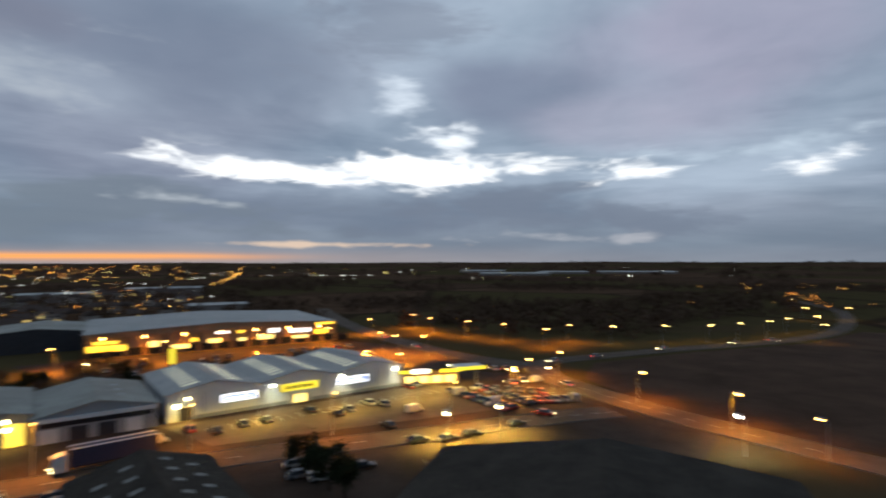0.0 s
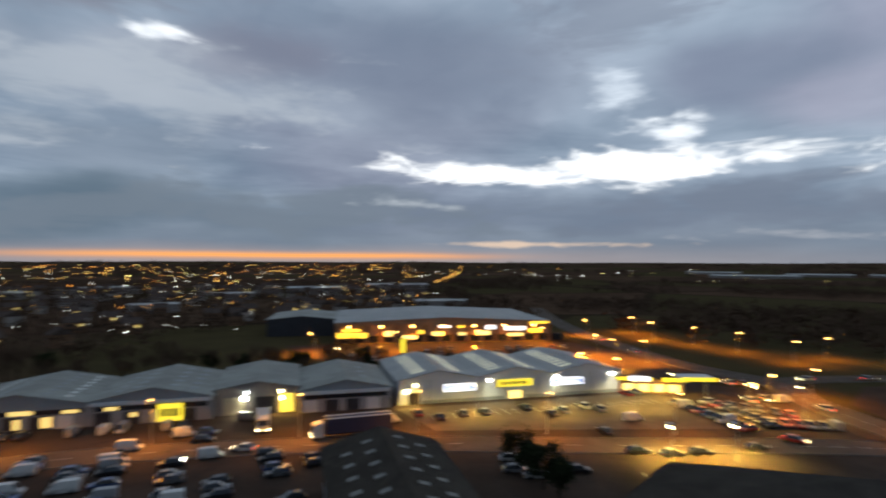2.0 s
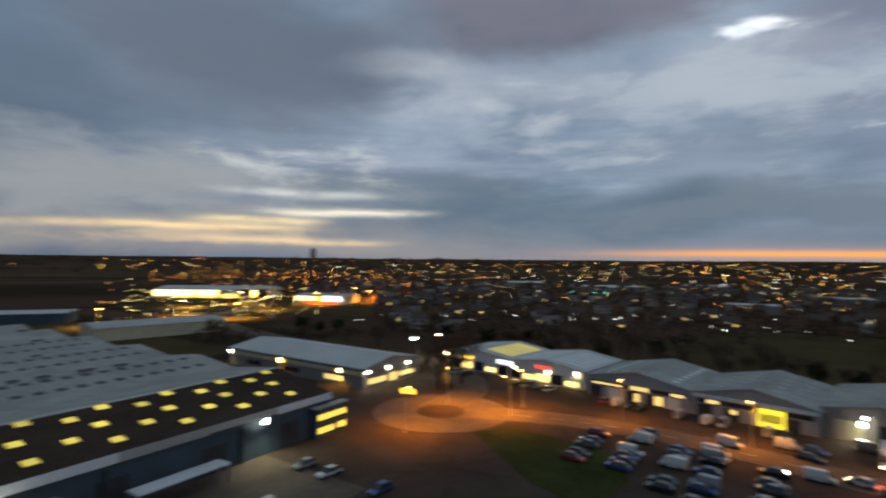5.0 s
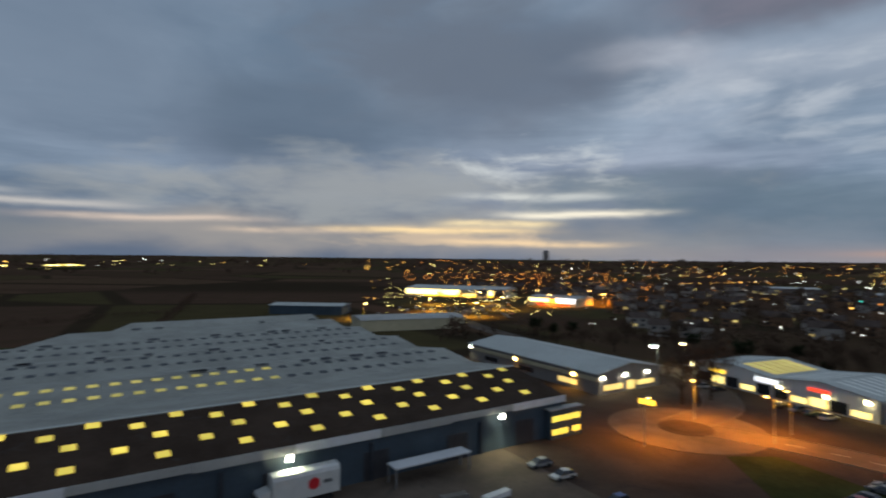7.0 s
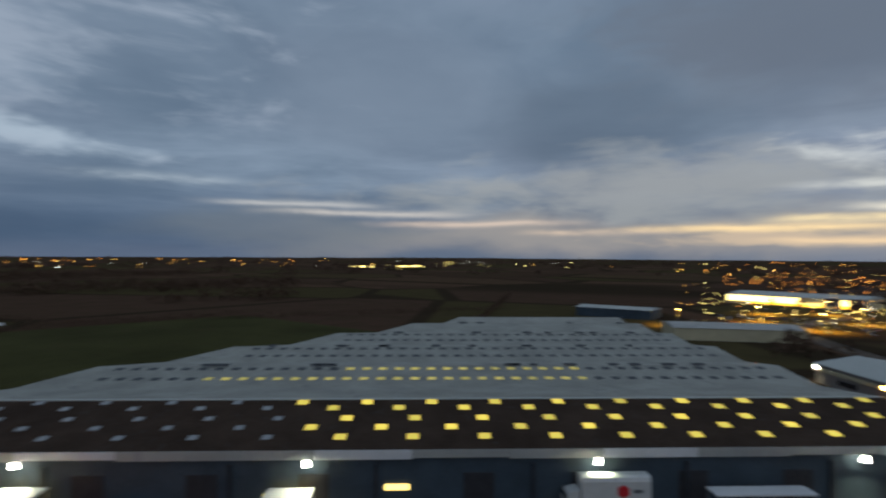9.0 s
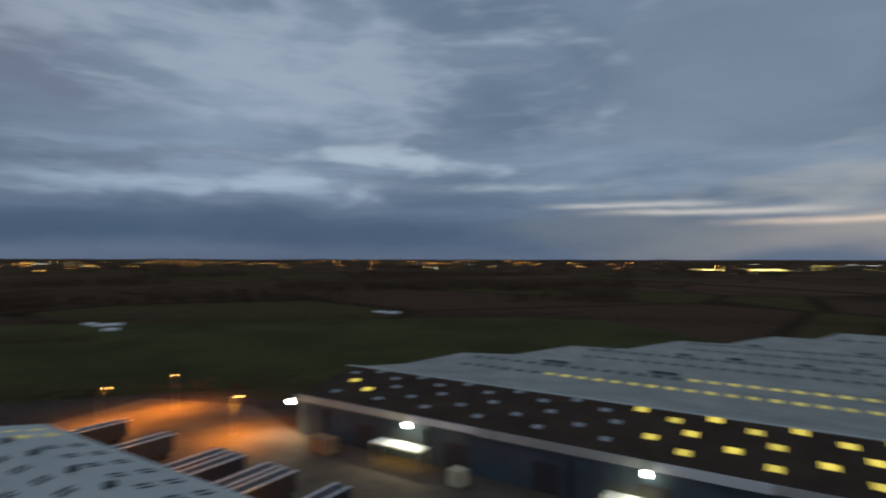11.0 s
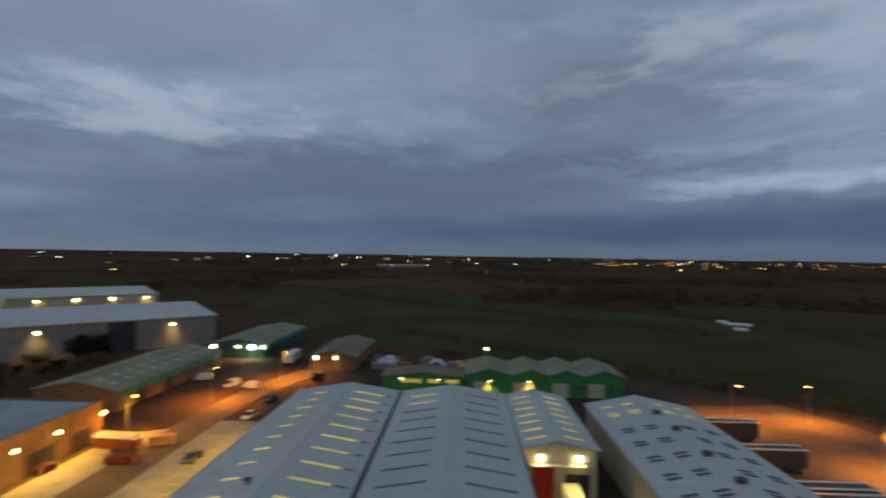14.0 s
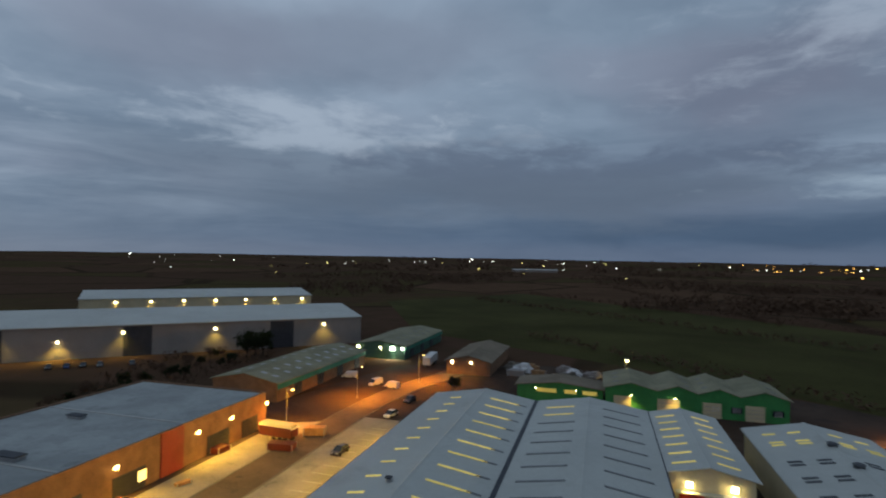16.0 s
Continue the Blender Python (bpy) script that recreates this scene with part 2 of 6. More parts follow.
M = dict(
    red_body=surface("dark_red_bodywork", (0.075, 0.014, 0.012), 0.5, vary=0.2, scale=0.6),
    asphalt=surface("asphalt", (0.060, 0.042, 0.032), 0.85, vary=0.35, scale=0.06, grain=2.0, bump=0.1, stain=(0.030, 0.028, 0.027), spec=0.02),
    road=surface("road_asphalt", (0.105, 0.080, 0.062), 0.75, vary=0.25, scale=0.12, grain=2.0, bump=0.1, stain=(0.05, 0.046, 0.043), spec=0.02),
    concrete=surface("yard_concrete", (0.22, 0.205, 0.18), 0.85, vary=0.25, scale=0.12, grain=2.5, bump=0.12, stain=(0.12, 0.11, 0.10), spec=0.02),
    kerb=surface("kerb_concrete", (0.16, 0.145, 0.125), 0.85, vary=0.15, scale=0.5, spec=0.02),
    paint=surface("road_paint", (0.36, 0.35, 0.32), 0.7, vary=0.25, scale=0.8),
    grass=surface("rough_grass", (0.040, 0.046, 0.014), 0.95, vary=0.4, scale=0.09, grain=1.2, bump=0.5, stain=(0.045, 0.036, 0.020), spec=0.02),
    roof_grey=surface("grey_sheet_roof", (0.36, 0.355, 0.33), 0.5, 0.0, vary=0.12, scale=0.08, grain=1.6, bump=0.5, ribs=3.1, stain=(0.27, 0.27, 0.275)),
    roof_pale=surface("pale_sheet_roof", (0.44, 0.455, 0.42), 0.45, 0.0, vary=0.10, scale=0.06, grain=1.2, bump=0.5, ribs=3.1, stain=(0.35, 0.355, 0.32)),
    roof_fibre=surface("weathered_fibre_roof", (0.33, 0.325, 0.285), 0.8, vary=0.2, scale=0.10, grain=1.2, bump=0.6, ribs=5.0, stain=(0.20, 0.20, 0.20)),
    roof_brown=surface("dark_brown_roof", (0.056, 0.038, 0.028), 0.8, vary=0.25, scale=0.15, grain=2.0, bump=0.5, ribs=5.0, stain=(0.065, 0.055, 0.048), spec=0.02),
    roof_dark=surface("dark_slate_roof", (0.050, 0.042, 0.034), 0.7, vary=0.3, scale=0.2, grain=2.0, bump=0.5, ribs=4.0, stain=(0.070, 0.062, 0.045), spec=0.02),
    roof_green=surface("mossy_sheet_roof", (0.25, 0.24, 0.165), 0.8, vary=0.2, scale=0.15, grain=2.0, bump=0.5, ribs=5.0, stain=(0.15, 0.15, 0.10), spec=0.02),
    roof_tan=surface("tan_sheet_roof", (0.21, 0.175, 0.13), 0.8, vary=0.2, scale=0.15, grain=2.0, bump=0.5, ribs=5.0, spec=0.02),
    gutter=surface("dark_gutter", (0.030, 0.034, 0.042), 0.6, vary=0.3, scale=0.5),
    louvre=surface("grey_louvre", (0.16, 0.165, 0.165), 0.6, vary=0.25, scale=0.6),
    soil=surface("dark_ploughed_field", (0.075, 0.045, 0.030), 0.95, vary=0.3, scale=0.05, grain=1.0, bump=0.5, stain=(0.054, 0.039, 0.021), spec=0.02),
    pasture=surface("winter_pasture", (0.051, 0.048, 0.017), 0.95, vary=0.3, scale=0.02, grain=0.6, bump=0.4, stain=(0.060, 0.045, 0.021), spec=0.02),
    wall_dullgreen=surface("dull_green_cladding", (0.045, 0.105, 0.075), 0.6, vary=0.2, scale=0.3, grain=2.0, bump=0.25, ribs=6.0),
    vent=surface("dark_louvre", (0.055, 0.060, 0.066), 0.6, vary=0.25, scale=0.6),
    pane=surface("dull_rooflight", (0.30, 0.31, 0.31), 0.35, vary=0.25, scale=0.5, grain=4.0),
    pane_dull=surface("grimy_rooflight", (0.15, 0.145, 0.125), 0.5, vary=0.35, scale=0.5, grain=4.0),
    roof_felt=surface("ponded_felt_roof", (0.27, 0.285, 0.275), 0.7, vary=0.22, scale=0.10, grain=1.2, bump=0.3, stain=(0.15, 0.155, 0.15)),
    green_fascia=surface("green_fascia", (0.05, 0.22, 0.15), 0.6, vary=0.2, scale=0.3),
    pane_pale=surface("pale_rooflight", (0.72, 0.72, 0.66), 0.35, vary=0.15, scale=0.6, grain=4.0),
    wall_white=surface("white_cladding", (0.60, 0.60, 0.60), 0.55, vary=0.08, scale=0.2, grain=2.0, bump=0.25, ribs=6.0, stain=(0.55, 0.55, 0.53)),
    wall_grey=surface("grey_cladding", (0.26, 0.27, 0.28), 0.55, vary=0.12, scale=0.2, grain=2.0, bump=0.25, ribs=6.0),
    wall_blue=surface("dark_blue_cladding", (0.045, 0.065, 0.085), 0.55, vary=0.2, scale=0.2, grain=2.0, bump=0.25, ribs=6.0),
    wall_cream=surface("cream_cladding", (0.50, 0.43, 0.28), 0.6, vary=0.12, scale=0.2, grain=2.0, bump=0.25, ribs=6.0),
    wall_brick=surface("brown_brick", (0.19, 0.105, 0.058), 0.85, vary=0.25, scale=0.4, grain=5.0, bump=0.3, stain=(0.12, 0.068, 0.042)),
    # brighter green for the hall and lean-to, lamplight put into the colour
    wall_green_lit=surface("lit_green_cladding", (0.035, 0.19, 0.055), 0.55, vary=0.2, scale=0.3, grain=2.0, bump=0.25, ribs=6.0),
    wall_red=surface("red_cladding", (0.20, 0.032, 0.024), 0.55, vary=0.2, scale=0.3, grain=2.0, bump=0.25, ribs=6.0),
    wall_orange=surface("buff_brick", (0.34, 0.20, 0.11), 0.8, vary=0.2, scale=0.2, grain=3.0, bump=0.25),
    wall_dim=surface("taupe_cladding", (0.24, 0.21, 0.19), 0.6, vary=0.12, scale=0.1, grain=1.5, bump=0.25, ribs=5.0),
    door_dark=surface("dark_door", (0.035, 0.035, 0.04), 0.5, vary=0.2, scale=0.5, ribs=8.0, bump=0.3),
    door_red=surface("red_shutter", (0.42, 0.03, 0.02), 0.5, vary=0.15, scale=0.5, ribs=8.0, bump=0.3),
    steel=surface("galvanised_steel", (0.30, 0.31, 0.32), 0.45, 0.6, vary=0.2, scale=1.5),
    rubber=surface("rubber", (0.02, 0.02, 0.02), 0.9, vary=0.2, scale=2.0),
    glass=surface("dark_glass", (0.02, 0.024, 0.03), 0.08, vary=0.1, scale=2.0, bump=0.0, spec=0.6),
    bark=surface("bark", (0.050, 0.036, 0.026), 0.95, vary=0.3, scale=1.5, spec=0.02),
    twigs=surface("bare_twigs", (0.090, 0.057, 0.038), 0.95, vary=0.35, scale=0.8, spec=0.02),
    leaves=surface("evergreen_leaves", (0.026, 0.034, 0.016), 0.9, vary=0.4, scale=0.8, spec=0.02),
    timber=surface("timber", (0.27, 0.155, 0.075), 0.8, vary=0.3, scale=1.2),
    tile=surface("roof_tile", (0.085, 0.062, 0.052), 0.85, vary=0.3, scale=0.5, spec=0.02),
    render_wall=surface("house_render", (0.34, 0.30, 0.26), 0.85, vary=0.2, scale=0.4),
    g_sodium=glow("sodium_lamp", (1.0, 0.46, 0.10), 28.0, True),
    g_amber=glow("amber_lamp", (1.0, 0.62, 0.16), 26.0, True),
    g_yellow=glow("yellow_lamp", (1.0, 0.84, 0.38), 26.0, True),
    g_white=glow("flood_lamp", (0.98, 1.0, 0.80), 40.0, True),
    g_cool=glow("cool_lamp", (0.82, 0.93, 1.0), 16.0, True),
    g_red=glow("tail_lamp", (1.0, 0.05, 0.03), 5.0, True),
    g_cyan=glow("cyan_lamp", (0.10, 0.95, 0.75), 5.0, True),
    p_yellow=lit_pane("lit_yellow_pane", (1.0, 0.74, 0.10), 0.85),
    p_dim=lit_pane("faintly_lit_pane", (0.80, 0.64, 0.14), 0.30),
    p_strip=lit_pane("lit_roof_strip", (1.0, 0.76, 0.18), 0.37),
    p_pale=lit_pane("pale_roof_strip", (1.0, 0.93, 0.66), 0.42),
    s_yellow=glow("yellow_sign_face", (1.0, 0.80, 0.05), 1.15),
    s_gold=glow("gold_sign_face", (1.0, 0.62, 0.05), 2.2),
    s_white=glow("white_sign_face", (0.95, 0.98, 1.0), 2.0),
    s_blue=glow("blue_sign_face", (0.03, 0.13, 0.55), 0.8),
    s_red=glow("red_sign_face", (1.0, 0.07, 0.03), 1.4),
    w_lit=glow("lit_window", (1.0, 0.72, 0.22), 1.0, True),
    w_shop=glow("lit_shop_window", (1.0, 0.74, 0.22), 2.0, True),
    w_bay=glow("lit_bay", (1.0, 0.78, 0.10), 1.1, True),
    w_far=glow("far_shop_front", (1.0, 0.76, 0.26), 4.0, True),
)


# ---------------------------------------------------------------- mesh helpers
def prism(bm, pts, vec):
    """Extrude the flat polygon pts by vec."""
    vec = Vector(vec)
    a = [bm.verts.new(p) for p in pts]
    b = [bm.verts.new(Vector(p) + vec) for p in pts]
    n = len(a)
    faces = [bm.faces.new(a[::-1]), bm.faces.new(b)]
    faces += [bm.faces.new((a[i], a[(i + 1) % n], b[(i + 1) % n], b[i])) for i in range(n)]
    return faces


def box(bm, x0, x1, y0, y1, z0, z1):
    return prism(bm, [(x0, y0, z0), (x1, y0, z0), (x1, y1, z0), (x0, y1, z0)], (0, 0, z1 - z0))


def tube(bm, p0, p1, r0, r1, n=7):
    p0, p1 = Vector(p0), Vector(p1)
    q = (p1 - p0).to_track_quat("Z", "Y")
    rings = []
    for p, r in ((p0, r0), (p1, r1)):
        rings.append([bm.verts.new(p + q @ Vector((r * math.cos(2 * math.pi * i / n), r * math.sin(2 * math.pi * i / n), 0))) for i in range(n)])
    for i in range(n):
        bm.faces.new((rings[0][i], rings[0][(i + 1) % n], rings[1][(i + 1) % n], rings[1][i]))
    bm.faces.new(rings[0][::-1])
    bm.faces.new(rings[1])


def mesh_of(name, bm, material):
    bmesh.ops.recalc_face_normals(bm, faces=bm.faces)
    me = bpy.data.meshes.new(name)
    bm.to_mesh(me)
    bm.free()
    me.materials.append(material)
    return me


def part(name, bm, material, parent, label=""):
    """One mesh object under a thing or a part."""
    ob = new(name, mesh_of(name, bm, material))
    ob.parent = parent
    if label:
        ob["label"] = label
    return ob


def share(name, me, parent, m):
    ob = new(name, me)
    ob.parent = parent
    ob.matrix_basis = m
    return ob


def thing(name, m, label, category, group="", kind=""):
    ob = new(name)
    ob.matrix_basis = m
    return tagged(ob, label, category, group, kind)


def boxpart(name, parent, material, x0, x1, y0, y1, z0, z1, label=""):
    bm = bmesh.new()
    box(bm, x0, x1, y0, y1, z0, z1)
    return part(name, bm, material, parent, label)


# ---------------------------------------------------------------- the estate's two grids
ROW = pose(-62, 123, 0, 0, 0, 37.2)              # x along the retail row, y away behind it
YARD = pose(102, -50, 0, 0, 0, 227.2)            # x across the sheds, y away along their ridges
WORKS = pose(8.1, -116.8, 0, 0, 0, 227.2)        # the works: x into its depth, y along its front


def at(grid, x, y, z=0.0, turn=0.0):
    return grid @ pose(x, y, z, 0, 0, turn)


# ---------------------------------------------------------------- sheds
class Shed:
    """A portal-frame shed of one or more bays, ridges along local y. Its near left corner is the local origin."""
    def __init__(self, name, m, label, bays, length, eave, ridge, wall, roof, gutter=True, ends=None, front=None, valley=None, slopes=None, slant=None):
        self.ob = thing(name, m, label, "building")
        self.edges = [0.0]
        for w in bays:
            self.edges.append(self.edges[-1] + w)
        self.len, self.eave, self.ridge = length, eave, ridge
        ends = ends or [length] * len(bays)
        self.ez = [eave] + [valley or eave] * (len(bays) - 1) + [eave]
        slopes = slopes or {}
        slant = slant or ends
        th = 0.3
        for k in range(len(bays)):
            x0, x1 = self.edges[k], self.edges[k + 1]
            y0, y1 = 0.0, ends[k]
            z0, z1 = self.ez[k], self.ez[k + 1]
            xm = (x0 + x1) / 2
            gable = [(x0 + 0.01, 0, 0), (x1 - 0.01, 0, 0), (x1 - 0.01, 0, z1 - 0.02), (xm, 0, ridge - 0.02), (x0 + 0.01, 0, z0 - 0.02)]
            y2 = slant[k]
            for lean, y, lab in ((0.0, y0, front or wall), ((y2 - y1) / (x1 - x0), y1 - th, wall)):
                bm = bmesh.new()
                prism(bm, [(p[0], y + lean * (p[0] - x0), p[2]) for p in gable], (0, th, 0))
                part("wall", bm, lab, self.ob)
            for side in (0, 1):
                xe, ze = (x0, z0) if side == 0 else (x1, z1)
                end = (k == 0 and side == 0) or (k == len(bays) - 1 and side == 1)
                out = (-0.4 if side == 0 else 0.4) if end else 0.0
                drop = abs(out) * (ridge - ze) / (xm - x0)
                bm = bmesh.new()
                prism(bm, [(xe + out, y0 - 0.35, ze - drop), (xm, y0 - 0.35, ridge), (xm, (y1 + y2) / 2 + 0.35, ridge), (xe + out, (y1 if side == 0 else y2) + 0.35, ze - drop)], (0, 0, 0.16))
                part("roof_slope", bm, slopes.get((k, side), roof), self.ob)
            bm = bmesh.new()
            prism(bm, [(xm - 0.35, y0 - 0.4, ridge + 0.12), (xm + 0.35, y0 - 0.4, ridge + 0.12), (xm, y0 - 0.4, ridge + 0.26)], (0, (y1 + y2) / 2 - y0 + 0.8, 0))
            part("ridge_cap", bm, roof, self.ob)
        for i, x in enumerate(self.edges):
            inner = 0 < i < len(self.edges) - 1
            y0, y1 = 0.0, slant[i - 1] if i else ends[0]
            if inner and gutter:
                boxpart("gutter", self.ob, M["gutter"], x - 0.35, x + 0.35, y0 - 0.3, y1 + 0.3, self.ez[i] + 0.1, self.ez[i] + 0.24)
            if inner and ends[i] < slant[i - 1] - 0.1:
                boxpart("wall", self.ob, wall, x - 0.3, x, ends[i] + 0.01, y1 - 0.31, 0, self.ez[i] - 0.05)
            if not inner:
                boxpart("wall", self.ob, wall, *((x, x + 0.3) if i == 0 else (x - 0.3, x)), y0 + 0.31, y1 - 0.31, 0, eave - 0.05)
                s = -1 if i == 0 else 1
                boxpart("gutter", self.ob, M["gutter"] if gutter else roof, *sorted((x + s * 0.4, x + s * 0.62)), y0 - 0.3, y1 + 0.3, eave - 0.18, eave + 0.02)

    def on(self, bay, side, f, y, lift=0.17):
        """A point of the roof: f goes from the eave (0) to the ridge (1)."""
        x0, x1 = self.edges[bay], self.edges[bay + 1]
        xm = (x0 + x1) / 2
        xe = x0 if side == 0 else x1
        return Vector((xe + (xm - xe) * f, y, self.ez[bay + side] + (self.ridge - self.ez[bay + side]) * f + lift))

    def strips(self, name, bay, side, f0, f1, ys, wide, material, lift=0.17):
        """Alike pieces across a slope, each from f0 to f1, at the places ys."""
        if not len(ys):
            return
        a, b = self.on(bay, side, f0, 0, lift), self.on(bay, side, f1, 0, lift)
        bm = bmesh.new()
        w = wide / 2
        prism(bm, [a + Vector((0, -w, 0)), b + Vector((0, -w, 0)), b + Vector((0, w, 0)), a + Vector((0, w, 0))], (0, 0, 0.07))
        me = mesh_of(name, bm, material)
        for y in ys:
            share(name, me, self.ob, pose(0, y, 0))


# ---------------------------------------------------------------- lamps
def lamp_light(name, m, kind, colour, watts, radius=0.25, cone=150.0):
    li = bpy.data.lights.new(name, kind)
    li.color, li.energy, li.shadow_soft_size = colour, watts, radius
    if kind == "SPOT":
        li.spot_size, li.spot_blend = radians(cone), 0.6
    ob = new(name, li)
    ob.matrix_basis = m
    return ob


SODIUM, AMBER, WARM, FLOOD, COOL = (1.0, 0.34, 0.012), (1.0, 0.56, 0.05), (1.0, 0.70, 0.12), (0.97, 1.0, 0.66), (0.85, 0.93, 1.0)


def post_lamp_mesh(height, head, size):
    root = new("street_lamp")
    bm = bmesh.new()
    tube(bm, (0, 0, 0), (0, 0, 0.9), 0.13, 0.11)
    tube(bm, (0, 0, 0.9), (0, 0, height), 0.085, 0.055)
    part("pole", bm, M["steel"], root)
    bm = bmesh.new()
    tube(bm, (0, 0, height), (1.2, 0, height + 0.18), 0.05, 0.04, 6)
    part("arm", bm, M["steel"], root)
    bm = bmesh.new()
    box(bm, 1.0, 1.0 + size * 1.6, -size / 2, size / 2, height + 0.12, height + 0.12 + size * 0.4)
    housing = part("lamp_housing", bm, M["steel"], root)
    bm = bmesh.new()
    # lens drawn oversize, its extent including the glare round the lamp
    box(bm, 1.04, 1.0 + size * 1.55, -size * 0.46, size * 0.46, height + 0.11 - size * 0.35, height + 0.115)
    part("lens", bm, head, housing, "glowing lens")
    return root


LAMP_KINDS = {}


def street_lamp(x, y, turn, kind, watts, height=8.0, size=0.45, label=""):
    head, colour = {"sodium": (M["g_sodium"], SODIUM), "amber": (M["g_amber"], AMBER), "yellow": (M["g_yellow"], WARM),
                    "flood": (M["g_white"], FLOOD), "cool": (M["g_cool"], COOL)}[kind]
    word = {"sodium": "orange sodium", "amber": "amber", "yellow": "warm yellow", "flood": "bright white", "cool": "cool white"}[kind]
    key = (kind, height, size)
    m = pose(x, y, 0, 0, 0, turn)
    if key not in LAMP_KINDS:
        ob = post_lamp_mesh(height, head, size)
        ob.matrix_basis = m
        tagged(ob, label or f"tall steel street lamp with a lit {word} head", "street lamp", "street lamps of the estate")
        LAMP_KINDS[key] = ob
    else:
        ob = copy_thing(LAMP_KINDS[key], m)
    if watts:
        lamp_light("lamp_light", m @ pose(1.0 + size * 0.8, 0, height - size * 0.35), "SPOT", colour, watts, 0.3, 160)
    return ob


WALL_LAMP = {}


def wall_lamp(m, kind, watts, size=0.5, cone=140.0, tilt=32.0):
    """A floodlight on a bracket; m stands on the wall with -y outwards."""
    head, colour = {"amber": (M["g_amber"], AMBER), "yellow": (M["g_yellow"], WARM), "flood": (M["g_white"], FLOOD),
                    "cool": (M["g_cool"], COOL), "sodium": (M["g_sodium"], SODIUM)}[kind]
    key = (kind, size)
    if key not in WALL_LAMP:
        ob = new("wall_lamp")
        boxpart("bracket", ob, M["steel"], -0.06, 0.06, -0.35, 0.0, -0.05, 0.05)
        housing = boxpart("lamp_housing", ob, M["steel"], -size / 2, size / 2, -0.35 - size * 0.5, -0.3, 0.0, size * 0.55)
        # oversize lens, the lamp's glare built into its shape
        boxpart("lens", housing, head, -size * 0.46, size * 0.46, -0.38 - size * 0.5, -0.34, -size * 0.45, size * 0.5, "glowing lens")
        tagged(ob, f"floodlight with a glowing lens bracketed to a wall", "wall lamp", "floodlights on the walls")
        ob.matrix_basis = m
        WALL_LAMP[key] = ob
    else:
        ob = copy_thing(WALL_LAMP[key], m)
    if watts:
        lamp_light("lamp_light", m @ pose(0, -0.6 - size * 0.5, -size * 0.3, -tilt, 0, 0), "SPOT", colour, watts, 0.25, cone)
    return ob

# ---------------------------------------------------------------- ground: one sheet to the horizon
def ground_height(x, y):
    r = math.hypot(x, y)
    if r < 1100:
        return 0.0
    f = min((r - 1100) / 3600.0, 1.0)
    az = math.atan2(-x, y)
    hills = 6.0 * noise.noise((x * 0.0011, y * 0.0011, 2.0)) + 3.0 * noise.noise((x * 0.004, y * 0.004, 5.0))
    ridge = 30.0 + 16.0 * max(0.0, math.cos(az + 0.55)) ** 6 + 5.0 * math.sin(3.0 * az + 0.6) + 3.0 * noise.noise((az * 9.0, 1.0, 0.0)) + 2.0 * noise.noise((az * 30.0, 4.0, 0.0))
    return f * f * ridge + f * hills


def build_ground():
    bm = bmesh.new()
    radii = [0, 30, 60, 100, 150, 220, 320, 460, 650, 850, 1100, 1350, 1600, 1900, 2250, 2650, 3100, 3500, 3900, 4250, 4550, 4750]
    n = 288
    prev = None
    for r in radii:
        if r == 0:
            prev = [bm.verts.new((0, 0, 0))]
            continue
        ring = []
        for i in range(n):
            a = 2 * math.pi * i / n
            x, y = r * math.cos(a), r * math.sin(a)
            ring.append(bm.verts.new((x, y, ground_height(x, y))))
        for i in range(n):
            if len(prev) == 1:
                bm.faces.new((prev[0], ring[i], ring[(i + 1) % n]))
            else:
                bm.faces.new((prev[i], ring[i], ring[(i + 1) % n], prev[(i + 1) % n]))
        prev = ring
    m = bpy.data.materials.new("fields_and_woods")
    m.use_nodes = True
    t = m.node_tree
    b = t.nodes["Principled BSDF"]
    tc = t.nodes.new("ShaderNodeTexCoord")
    pos = tc.outputs["Object"]
    vo = t.nodes.new("ShaderNodeTexVoronoi")
    vo.inputs["Scale"].default_value = 0.0042
    vo.inputs["Randomness"].default_value = 0.9
    t.links.new(pos, vo.inputs["Vector"])
    sep = t.nodes.new("ShaderNodeSeparateColor")
    t.links.new(vo.outputs["Color"], sep.inputs[0])
    patch = Ex(t, sep.outputs[0])
    col = mixc(t, patch.step(0.35, 0.65), (0.072, 0.057, 0.027), (0.102, 0.060, 0.039))
    col = mixc(t, Ex(t, sep.outputs[1]).step(0.62, 0.7), col, (0.081, 0.048, 0.033))
    ve = t.nodes.new("ShaderNodeTexVoronoi")
    ve.feature = "DISTANCE_TO_EDGE"
    ve.inputs["Scale"].default_value, ve.inputs["Randomness"].default_value = 0.0042, 0.9
    t.links.new(pos, ve.inputs["Vector"])
    hedge = Ex(t, ve.outputs["Distance"]).step(0.03, 0.012)
    col = mixc(t, hedge, col, (0.039, 0.027, 0.018))
    wood = fbm(t, pos, 0.0032, 6.0, 0.6, 0.5).step(0.52, 0.60)
    col = mixc(t, wood * 0.8, col, (0.075, 0.044, 0.030))
    col = mixc(t, fbm(t, pos, 0.05, 6.0, 0.65).step(0.35, 0.7) * 0.5, col, (0.048, 0.038, 0.021))
    t.links.new(col, b.inputs["Base Color"])
    b.inputs["Roughness"].default_value = 1.0
    b.inputs["Specular IOR Level"].default_value = 0.0
    g = new("ground", mesh_of("ground", bm, m))
    tagged(g, "dark winter fields and rough ground reaching the horizon", "ground", kind="structure")


build_ground()


